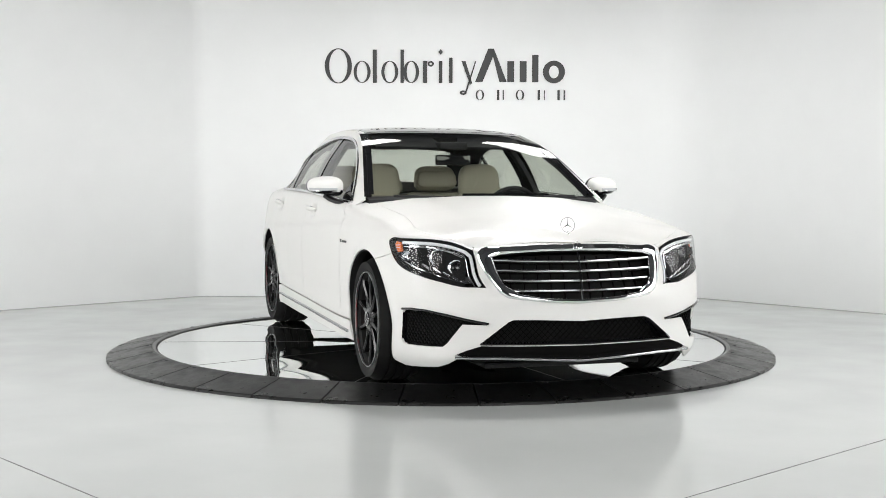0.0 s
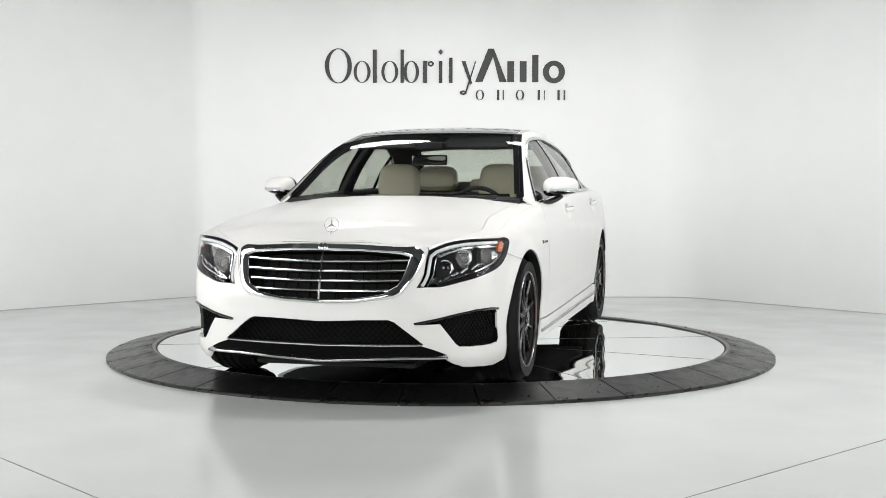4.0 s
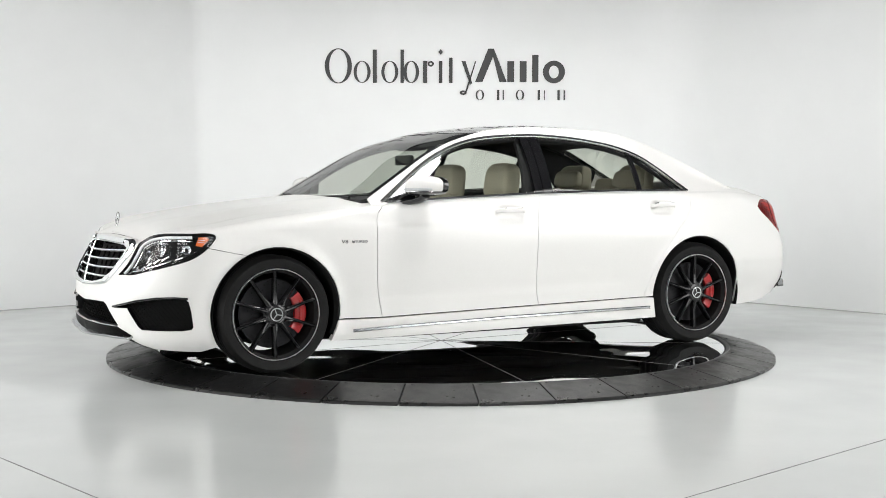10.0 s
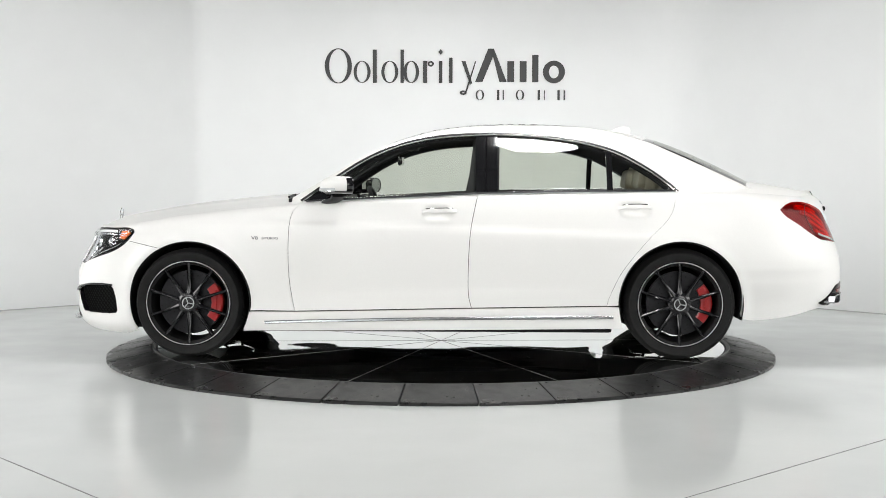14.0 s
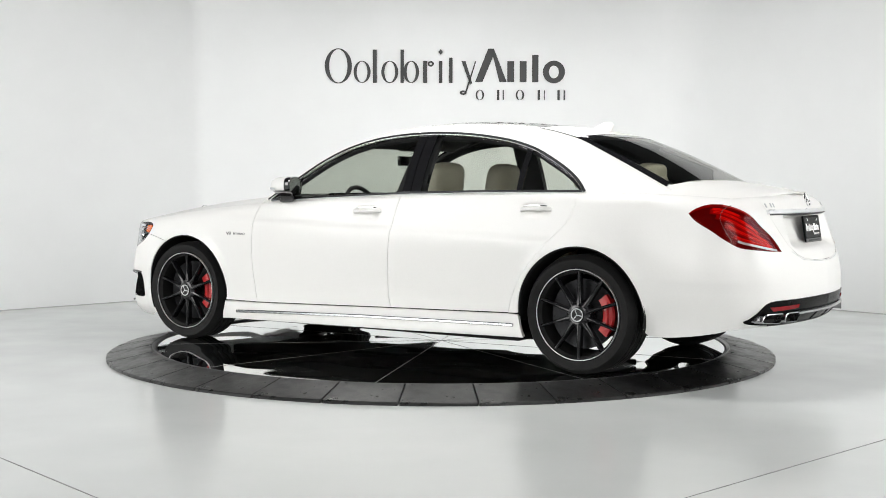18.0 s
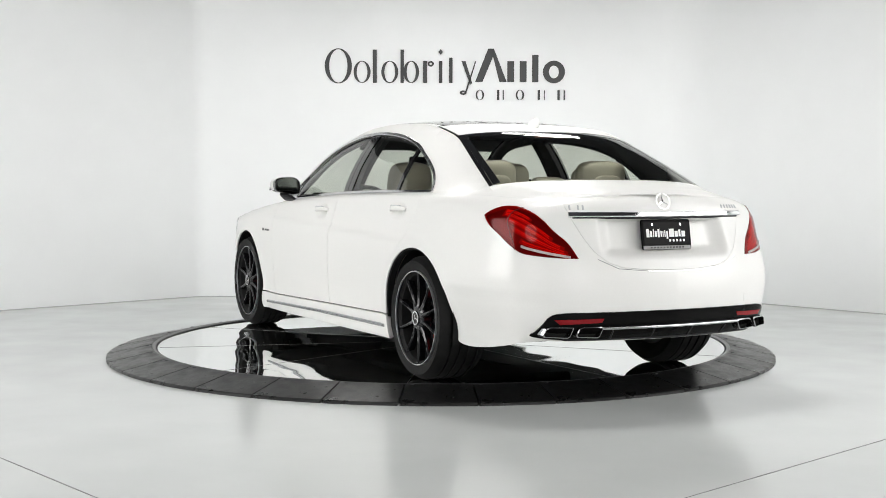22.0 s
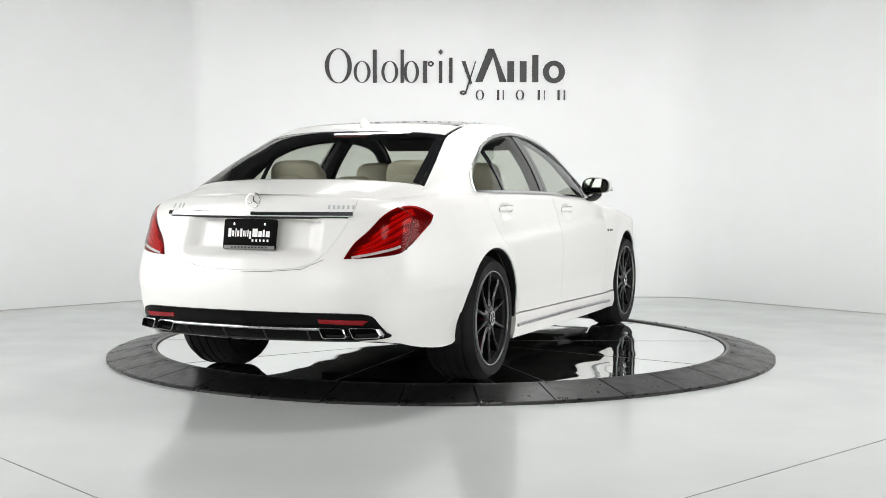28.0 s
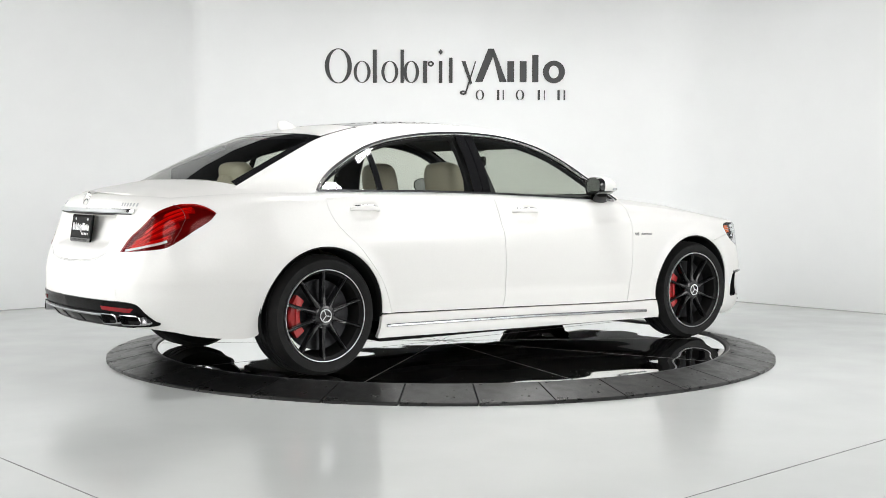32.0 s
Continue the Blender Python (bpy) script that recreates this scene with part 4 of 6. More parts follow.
y0, y1 = k * float(EDGE_Y(-1.135)), k * float(EDGE_Y(-1.39))
o = across(lambda y: -1.135, -y0, y0) + side_line(-1.135, -1.39, k)[1:] + across(lambda y: XR(y) + 0.01, y1, -y1)[1:] + side_line(-1.39, -1.135, -k)[1:-1]
sheet("roof_panel", cut(roof, o, gap=0.0, rim=0.0), M_PAINT, car, "white rear roof panel")
o = across(lambda y: XR(y) + 0.008, -y1, y1) + across(lambda y: XR(y) - 0.05, y1, -y1)
sheet("glass_border", cut(roof, o, gap=0.0, rim=0.0, off=-0.0015), M_BLACK, car, "black border of the rear window")
o = across(lambda y: XH(y) + 0.07, -yb - 0.02, yb + 0.02) + across(lambda y: XH(y), yb, -yb)
sheet("glass_border", cut(roof, o, gap=0.0, rim=0.0, off=-0.001), M_BLACK, car, "black border of the windscreen")

# ---------------------------------------------------------------- wheels
def wheel(x, fl, w, rt):
    """Tyre, rim with ten spokes, cap, brake disc and caliper; outer face towards +y, then turned."""
    e = new("wheel")
    e.parent = car
    e.matrix_basis = pose(x, (0.932 if x > 0 else 0.935) * (1 if fl == 1 else -1), rt if x > 0 else 0.354, 0, 0, 0 if fl == 1 else 180)
    rr = 0.270 if x > 0 else 0.268
    prof = [(rr - 0.006, -w + 0.01), (rr + 0.02, -w - 0.004), (rr + 0.055, -w - 0.006), (rt - 0.02, -w + 0.012), (rt - 0.003, -w + 0.035)]
    for g in np.linspace(-w + 0.06, -0.06, 4):
        prof += [(rt, g - 0.008), (rt - 0.008, g - 0.005), (rt - 0.008, g + 0.005), (rt, g + 0.008)]
    prof += [(rt - 0.003, -0.035), (rt - 0.02, -0.012), (rr + 0.055, 0.006), (rr + 0.045, 0.005), (rr + 0.02, 0.004), (rr - 0.006, -0.010)]
    part("tyre", lathe(prof, 72), M_TYRE, e, "black low-profile tyre", True)
    part("rim_barrel", lathe([(rr - 0.004, -0.012), (rr - 0.022, -0.025), (rr - 0.030, -0.07), (rr - 0.036, -w + 0.03), (rr, -w + 0.01)], 60), M_TYRE, e, "dull black rim barrel", True)
    part("rim_lip", lathe([(rr + 0.001, -0.010), (rr - 0.001, 0.005), (rr - 0.0045, 0.005), (rr - 0.0050, 0.001)], 72), M_LIPCUT, e, "thin polished rim edge", True)
    bm = bmesh.new()
    path = [(0.055, -0.006), (0.10, -0.014), (0.17, -0.016), (0.232, -0.010), (0.257, -0.012)]
    wid = [0.034, 0.024, 0.019, 0.019, 0.026]
    rings = []
    for (r, h), ww in zip(path, wid):
        rings.append([bm.verts.new(c) for c in ((-ww * 0.5, h - 0.045, r), (-ww * 0.5, h - 0.008, r), (-ww * 0.12, h, r), (ww * 0.12, h, r), (ww * 0.5, h - 0.008, r), (ww * 0.5, h - 0.045, r))])
    for a, b in zip(rings, rings[1:]):
        for j in range(6):
            bm.faces.new((a[j], a[(j + 1) % 6], b[(j + 1) % 6], b[j]))
    bm.faces.new(rings[0])
    bm.faces.new(rings[-1])
    bmesh.ops.recalc_face_normals(bm, faces=bm.faces[:])
    sp = part("spoke", bm, M_RIM, e, "", True)
    for i in range(1, 10):
        ob_of("spoke", sp.data, e, "", pose(0, 0, 0, 0, 36 * i, 0))
    part("hub", lathe([(0.0, -0.004), (0.045, -0.004), (0.062, -0.008), (0.075, -0.02), (0.078, -0.07), (0.0, -0.07)], 40), M_RIM, e, "black wheel hub", True)
    part("hub_cap", lathe([(0.0, 0.002), (0.028, 0.002), (0.032, 0.003), (0.041, 0.001), (0.043, -0.006)], 32), M_RIM, e, "black centre cap", True)
    part("cap_ring", lathe([(0.033, 0.003), (0.040, 0.003), (0.041, -0.004), (0.033, -0.001)], 32, "y", True), M_CHROME, e, "chrome cap ring", True)
    for i in range(3):
        bm = box(0.006, 0.002, 0.033, 0, 1, (0, 0.0035, 0.0165))
        part("cap_mark", bm, M_CHROME, e, "", m=pose(0, 0, 0, 0, 120 * i + 20, 0))
    bl = lathe([(0.0, -0.002), (0.006, -0.002), (0.009, -0.008), (0.009, -0.02)], 10)
    for i in range(5):
        a = radians(72 * i + 10)
        b0 = part("wheel_bolt", bl if i == 0 else lathe([(0.0, -0.002), (0.006, -0.002), (0.009, -0.008), (0.009, -0.02)], 10), M_RIM, e, "", True, m=pose(0.058 * math.cos(a), -0.004, 0.058 * math.sin(a)))
    bd = part("brake_disc", lathe([(0.08, -0.085), (0.205, -0.085), (0.205, -0.115), (0.08, -0.115)], 60, "y", True), M_DISC, e, "grey drilled brake disc", True)
    bm = bmesh.new()
    for i in range(48):
        a, r = radians(7.5 * i), (0.125, 0.15, 0.175, 0.192)[i % 4]
        bmesh.ops.create_circle(bm, cap_ends=True, radius=0.0045, segments=8, matrix=Matrix.Translation((r * math.cos(a), -0.0845, r * math.sin(a))) @ Matrix.Rotation(radians(-90), 4, "X"))
    tagged(part("disc_holes", bm, M_UNDER, bd, "dark drilled holes"), kind="stuff")
    # caliper behind the axle on both axles
    n = 14
    bm = bmesh.new()
    rows = []
    for i in range(n):
        a = radians(-38 + 76 * i / (n - 1))
        ro = 0.214 - 0.012 * abs(i / (n - 1) - 0.5) * 2
        rows.append([bm.verts.new((-r * math.cos(a), h, r * math.sin(a))) for r, h in ((0.138, -0.07), (0.138, -0.060), (0.148, -0.055), (0.20, -0.055), (ro, -0.065), (ro, -0.13), (0.138, -0.13))])
    for a, b in zip(rows, rows[1:]):
        for j in range(7):
            bm.faces.new((a[j], a[(j + 1) % 7], b[(j + 1) % 7], b[j]))
    bm.faces.new(rows[0])
    bm.faces.new(rows[-1])
    bmesh.ops.recalc_face_normals(bm, faces=bm.faces[:])
    cp = part("brake_caliper", bm, M_RED, e, "red brake caliper", True, m=pose(0, 0, 0, 0, 0 if fl == 1 else 180, 0))
    part("caliper_rib", box(0.012, 0.008, 0.16, 0.003, 1, (-0.168, -0.049, 0)), M_RED, e, "", m=pose(0, 0, 0, 0, 0 if fl == 1 else 180, 0))
    return tagged(e, "black ten-spoke alloy wheel with polished edge")


for hx, w, rt in ((1.553, 0.255, 0.348), (-1.583, 0.285, 0.352)):
    for fl in (1, -1):
        wheel(hx, fl, w, rt)
        # dark arch liner
        v, f = [], []
        n = 26
        for i in range(n):
            a0, a1 = (-22, 206) if hx > 0 else (-8, 195)
            a = radians(a0 + (a1 - a0) * i / (n - 1))
            for y in (0.900, 0.60):
                v.append((hx - (0.026 if hx > 0 else 0.006) + 0.402 * math.cos(a), fl * y, 0.354 + 0.404 * math.sin(a)))
        for i in range(n - 1):
            f.append((2 * i, 2 * i + 1, 2 * i + 3, 2 * i + 2))
        ob_of("arch_liner", mesh_of("arch_liner", v, f, M_UNDER), car, "black wheel arch liner")


# ---------------------------------------------------------------- body details
def on_wall(s, q, off=0.0):
    """A point on the belt, off metres outside it, and the outward normal there."""
    p = wall(s, q)
    e = 0.006
    n = np.cross(wall(s + e, q) - wall(s - e, q), wall(s, q + e) - wall(s, q - e))
    n = n / max(np.linalg.norm(n), 1e-9)
    sd = -1.0 if (s < 0 or s > SMAX) else 1.0
    out = np.array([p[0] - np.clip(p[0], -2.0, 1.9), p[1], 0.0])
    if np.dot(out, n) < 0:
        n = -n
    return Vector(p + n * off), Vector(n)


def strip_on(name, line, w, h, off, mat, parent, label="", fl=False, n_max=0.03):
    """A bar along a line on the belt: w along the surface, h out of it."""
    pts, ups = [], []
    for s, q in dense(line, n_max, False):
        p, n = on_wall(s, q, off)
        if fl:
            p, n = Vector((p.x, -p.y, p.z)), Vector((n.x, -n.y, n.z))
        pts.append(p)
        ups.append(n)
    return part(name, sweep(pts, rect(w, h, min(w, h) * 0.25), ups), mat, parent, label, True)


def rim_only(outline, depth, mat, name, parent, label="", fl=False, off=0.0):
    V, F, N = cut(wall, outline, gap=0.0, rim=depth, off=off, flip=fl)
    F = [f for f in F if len(f) == 4]
    used = sorted({i for f in F for i in f})
    mp = {i: k for k, i in enumerate(used)}
    return ob_of(name, mesh_of(name, [V[i] for i in used], [tuple(mp[i] for i in f) for f in F], mat, False), parent, label)


# dark inner shell and floor pan
holes = [arch(hx, 0.401, 0, 360, 40)[:-1] for hx in (1.570, -1.583)]
for fl in (False, True):
    o = [(s, float(np.interp(PLX(s), [-2.7, -2.0, -1.9, 2.0, 2.2], [0.36, 0.34, 0.23, 0.22, 0.25]))) for s in np.linspace(SF(0.62), SR(0.60), 60)] + [(s, float(q_top(s)) - 0.03) for s in np.linspace(SR(0.60), SF(0.62), 90)]
    sheet("inner_shell", cut(wall, o, holes, 0.06, gap=0.0, rim=0.0, off=-0.032, flip=fl), M_UNDER, car, "black inner shell")
for sx, sy, sz, at in ((3.90, 1.16, 0.08, (0.22, 0, 0.235)), (2.32, 1.72, 0.05, (0, 0, 0.187)), (2.6, 0.88, 0.10, (0.25, 0, 0.168)), (0.42, 1.12, 0.04, (2.09, 0, 0.205)), (0.42, 1.40, 0.05, (-2.28, 0, 0.365))):
    part("floor_pan", box(sx, sy, sz, 0.015, 2, at), M_UNDER, car, "black floor pan")
for x0, zz in ((0.98, 0.78), (-2.02, 0.79)):
    part("bulkhead", box(0.03, 1.56, 0.62, 0.005, 1, (x0, 0, zz - 0.12)), M_UNDER, car, "black bulkhead")
for fl in (1, -1):
    part("exhaust_pipe", sweep([(0.6, 0.16 * fl, 0.125), (-0.6, 0.20 * fl, 0.125), (-1.3, 0.30 * fl, 0.26), (-2.0, 0.42 * fl, 0.375), (-2.45, 0.50 * fl, 0.385)],
                               [(0.032 * math.cos(a), 0.032 * math.sin(a)) for a in np.linspace(0, 2 * math.pi, 12, False)]), M_UNDER, car, "dull exhaust pipe", True)
    for hx in (1.570, -1.583):
        part("suspension_arm", sweep([(hx, 0.30 * fl, 0.26), (hx + 0.02, 0.68 * fl, 0.24)], rect(0.08, 0.04, 0.01)), M_UNDER, car, "black suspension arm")
for hx in (1.570, -1.583):
    part("subframe", box(0.95, 1.10, 0.52, 0.03, 1, (hx, 0, 0.50)), M_UNDER, car, "black subframe between the wheels")
part("engine_tray", box(0.90, 0.90, 0.03, 0.01, 2, (1.75, 0, 0.150)), M_TRIM, car, "black engine undertray")
part("silencer", box(0.42, 0.95, 0.07, 0.03, 3, (-2.15, 0, 0.365)), M_STEEL_DARK, car, "dull steel silencer", True)

# grille
go, gi = np.array(both(GR_OUT) + both(GR_OUT)[:1]), np.array(both(GR_IN) + both(GR_IN)[:1])
ring_pts, ring_up, ring_w = [], [], []
for i in range(len(go) - 1):
    for t in np.linspace(0, 1, 5)[:-1]:
        o_, i_ = go[i] + (go[i + 1] - go[i]) * t, gi[i] + (gi[i + 1] - gi[i]) * t
        q_, n_ = on_wall(float(o_[0] + i_[0]) / 2, float(o_[1] + i_[1]) / 2, 0.0)
        ring_pts.append(q_)
        ring_up.append(n_)
        ring_w.append(float(np.hypot(*(o_ - i_))) * 0.54)
ring_pts.append(ring_pts[0]), ring_up.append(ring_up[0]), ring_w.append(ring_w[0])
RW = lambda t: float(np.interp(t, np.linspace(0, 1, len(ring_w)), ring_w))
gr = part("grille", sweep(ring_pts, lambda t: [(RW(t) * math.cos(q), 0.014 * math.sin(q) * (1 if math.sin(q) > 0 else 2.5)) for q in np.linspace(0, 2 * math.pi, 14, False)], ring_up, False),
          M_CHROME, car, "chrome framed radiator grille with slats", True)
sheet("grille_back", cut(wall, both(GR_OUT), (), 0.05, gap=0.004, rim=0.0, off=-0.075), M_UNDER, gr, "black depth behind the slats")
for z in (0.714, 0.664, 0.614, 0.563):
    w = float(np.interp(z, [0.513, 0.532, 0.552, 0.585, 0.655, 0.72, 0.745], [0.05, 0.26, 0.355, 0.402, 0.450, 0.476, 0.482]))
    sl = [(s, z + 0.008 * (s / 0.45) ** 2) for s in np.linspace(-SF(w) + 0.004, SF(w) - 0.004, 24)]
    strip_on("slat", sl, 0.013, 0.035, -0.028, M_BLACK, gr, "black slat")
    strip_on("slat_edge", [(s, q + 0.001) for s, q in sl], 0.0105, 0.012, -0.008, M_BRIGHT, gr, "chrome front edge of a slat")
for i in range(-5, 6):
    if i:
        sy = i * 0.075
        zt = float(np.interp(abs(sy), [0, 0.2, 0.41], [0.757, 0.756, 0.748]))
        zl = float(np.interp(abs(sy), [0, 0.15, 0.27, 0.34, 0.375, 0.44], [0.517, 0.522, 0.536, 0.556, 0.589, 0.70]))
        strip_on("grille_rib", [(sy, zl), (sy, zt)], 0.006, 0.01, -0.060, M_MESH, gr, "black upright rib")
strip_on("centre_bar", [(0.0, 0.516), (0.0, 0.76)], 0.012, 0.012, -0.002, M_CHROME, gr, "chrome centre bar")
for s in (1, -1):
    strip_on("grille_trim", [(s * a, q) for a, q in [F_(0.03, 0.782), F_(0.2, 0.779), F_(0.43, 0.766)]], 0.030, 0.008, 0.013, M_CHROME, gr, "flat chrome top band")


def lattice(name, outline, off, parent, pitch=0.028):
    """Dark honeycomb-like screen: slanting bars both ways inside an outline."""
    o = np.array(outline)
    bm_all = bmesh.new()
    for sgn in (1, -1):
        x0, x1, y0, y1 = o[:, 0].min(), o[:, 0].max(), o[:, 1].min(), o[:, 1].max()
        c = x0 - (y1 - y0)
        while c < x1 + (y1 - y0):
            pts = [(c + t * (y1 - y0), (y0 + t * (y1 - y0)) if sgn == 1 else (y1 - t * (y1 - y0))) for t in np.linspace(0, 1, 26)]
            ok = inside(np.array(pts), list(outline))
            run = []
            for p, k2 in zip(pts + [None], list(ok) + [False]):
                if k2:
                    run.append(p)
                else:
                    if len(run) > 2:
                        P3, U = zip(*[on_wall(a, b, off) for a, b in run])
                        b2 = sweep(list(P3), rect(0.004, 0.006), list(U), False)
                        me = bpy.data.meshes.new("t")
                        b2.to_mesh(me)
                        b2.free()
                        bm_all.from_mesh(me)
                        bpy.data.meshes.remove(me)
                    run = []
            c += pitch
    return tagged(part(name, bm_all, M_MESH, parent, "black honeycomb screen"), kind="stuff")


# air intakes
ic = sheet("air_intake", cut(wall, both(INT_C), (), 0.05, gap=0.0, rim=0.0, off=-0.085), M_UNDER, car, "wide black air intake with honeycomb screen")
rim_only(both(INT_C), 0.09, M_TRIM, "intake_edge", ic, "black intake edge")
lattice("screen", both(INT_C), -0.045, ic, 0.034)
for fl in (False, True):
    sgn = -1 if fl else 1
    o = [(sgn * s, q) for s, q in INT_S]
    ia = sheet("air_intake", cut(wall, o, (), 0.05, gap=0.0, rim=0.0, off=-0.06), M_UNDER, car, "black corner air intake with honeycomb screen")
    rim_only(o, 0.065, M_BLACK, "intake_edge", ia, "black intake edge")
    lattice("screen", o, -0.03, ia, 0.030)
    strip_on("intake_fin", [(sgn * s, q) for s, q in [S_(2.066, 0.456), S_(2.14, 0.462), F_(0.79, 0.459), F_(0.70, 0.441), F_(0.60, 0.417), F_(0.50, 0.397)]], 0.012, 0.018, 0.002, M_BLACK, ia, "black fin over the intake")
# splitter
lip = [(s, 0.226 - 0.018 * max(0, 1 - abs(s) / 0.45) + 0.004) for s in np.linspace(-SF(0.66), SF(0.66), 30)]
lp_ = [F_(0.0, 0.276), F_(0.30, 0.279), F_(0.535, 0.283), F_(0.60, 0.262), F_(0.655, 0.238), F_(0.4, 0.232), F_(0.0, 0.216)]
sheet("lip_panel", cut(wall, both(lp_), (), 0.04, gap=0.0, rim=0.006, off=0.004), M_LIPBLACK, car, "black panel below the air intake")
sp = strip_on("splitter", lip, 0.014, 0.06, 0.004, M_SATIN, car, "silver front splitter strip")
strip_on("splitter_base", [(s, q - 0.028) for s, q in lip], 0.04, 0.03, -0.06, M_TRIM, sp, "black lower lip")

# headlights
HL = HL_LOW + HL_TOP[1:] + HL_IN[1:-1]


def along(line, t):
    a = np.array(line)
    d = np.r_[0, np.cumsum(np.hypot(*np.diff(a, axis=0).T))]
    return float(np.interp(t * d[-1], d, a[:, 0])), float(np.interp(t * d[-1], d, a[:, 1]))


for fl in (False, True):
    hb = sheet("headlight", cut(wall, HL, (), 0.03, gap=0.0, rim=0.0, off=-0.065, flip=fl), M_LAMPCUP, car, "clear headlight with two projectors and an amber marker")
    rim_only(HL, 0.07, M_TRIM, "lamp_surround", hb, "black lamp surround", fl)
    sheet("lens", cut(wall, HL, (), 0.035, gap=0.003, rim=0.004, off=-0.001, flip=fl), M_LENS, hb, "clear lamp cover").visible_shadow = False
    brow = [(along(HL_TOP, t)[0], along(HL_TOP, t)[1] - 0.020) for t in np.linspace(0.24, 0.92, 14)] + \
           [(along(HL_IN, t)[0] + 0.026 - 0.004 * t, along(HL_IN, t)[1]) for t in np.linspace(0.14, 0.92, 8)]
    strip_on("light_guide", brow, 0.017, 0.014, -0.016, M_GUIDE, hb, "pale day-light strip", fl)
    brow2 = [(s + (0.012 if i > 13 else 0), q - (0.02 if i <= 13 else 0.0)) for i, (s, q) in enumerate(brow)]
    strip_on("bezel", [(s + 0.016 * (i > 13), q - 0.004) for i, (s, q) in enumerate(brow2)], 0.006, 0.02, -0.030, M_CHROME, hb, "chrome bezel line", fl)
    for q in np.linspace(1, len(brow) - 2, 15):
        i0 = int(q)
        strip_on("light_cell", [(brow[i0][0], brow[i0][1] - 0.012), (brow[i0][0], brow[i0][1] + 0.012)] if i0 < 14 else [(brow[i0][0] - 0.012, brow[i0][1]), (brow[i0][0] + 0.012, brow[i0][1])], 0.002, 0.002, -0.012, M_SATIN, hb, "", fl)
    for i in range(2, 13):
        (sa, qa), (sb, qb) = brow[i], brow[i + 1]
        strip_on("brow_facet", [(sa * 0.8 + sb * 0.2, qa - 0.021), (sa * 0.2 + sb * 0.8, qb - 0.021)], 0.012, 0.016, -0.026, M_BRIGHT, hb, "bright facet under the light strip", fl)
    for y0, z0, y1, z1 in ((0.716, 0.668, 0.738, 0.785),):
        strip_on("bezel", [F_(y0, z0), F_(y1, z1)], 0.006, 0.02, -0.045, M_CHROME, hb, "chrome divider", fl)
    low = [(along(HL_LOW, t)[0], along(HL_LOW, t)[1] + 0.030) for t in np.linspace(0.10, 0.80, 14)]
    strip_on("bezel", low, 0.007, 0.02, -0.035, M_CHROME, hb, "chrome lower bezel", fl)
    for y, z, r in ((0.672, 0.694, 0.034), (0.770, 0.738, 0.034)):
        p, n = on_wall(SF(y), QZ(SF(y), z), -0.055)
        n = (n + Vector((1.2, 0, 0))).normalized()
        if fl:
            p, n = Vector((p.x, -p.y, p.z)), Vector((n.x, -n.y, n.z))
        m = Matrix.Translation(p) @ n.to_track_quat("Y", "Z").to_matrix().to_4x4()
        part("projector_ring", lathe([(r + 0.016, 0.0), (r + 0.013, 0.016), (r + 0.002, 0.026), (r - 0.002, 0.012)], 28), M_CHROME, hb, "chrome projector ring", True, m)
        part("projector", lathe([(r - 0.002, 0.0)] + [(r * 0.97 * math.cos(radians(a)), 0.012 + 0.016 * math.sin(radians(a))) for a in range(0, 91, 15)], 24), M_BLACK, hb, "dark glass projector", True, m)
    amber = [S_(1.943, 0.794), S_(1.985, 0.752), S_(2.022, 0.760), S_(2.004, 0.809), S_(1.958, 0.814)]
    sheet("marker", cut(wall, amber, (), 0.02, gap=0.0, rim=0.012, off=-0.02, flip=fl), M_AMBER, hb, "amber side marker")
    for i in range(2):
        strip_on("marker_line", [S_(1.965, 0.776 + 0.014 * i), S_(2.008, 0.778 + 0.014 * i)], 0.003, 0.004, -0.017, M_LED, hb, "", fl)
    o = [F_(0.575, 0.610), F_(0.66, 0.620), F_(0.665, 0.650), F_(0.60, 0.648)]
    sheet("reflector_bowl", cut(wall, o, (), 0.02, gap=0.0, rim=0.01, off=-0.040, flip=fl), M_BRIGHT, hb, "bright lower reflector")
    for i in range(5):
        y0 = 0.615 + 0.045 * i
        strip_on("reflector_facet", [F_(y0, 0.612 + 0.016 * i), F_(y0 + 0.030, 0.628 + 0.018 * i)], 0.012, 0.02, -0.036, M_BRIGHT, hb, "chrome reflector facet", fl)
    strip_on("bezel", [F_(0.64, 0.742), F_(0.70, 0.765), F_(0.78, 0.788), S_(2.08, 0.792)], 0.009, 0.02, -0.040, M_BRIGHT, hb, "chrome upper bezel", fl)
    p, n = on_wall(SS(2.075), 0.735, -0.035)
    if fl:
        p, n = Vector((p.x, -p.y, p.z)), Vector((n.x, -n.y, n.z))
    part("reflector_cup", lathe([(0.0, 0.0), (0.02, 0.004), (0.028, 0.012), (0.030, 0.02)], 20), M_CHROME, hb, "chrome reflector cup", True,
         Matrix.Translation(p) @ n.to_track_quat("Y", "Z").to_matrix().to_4x4())

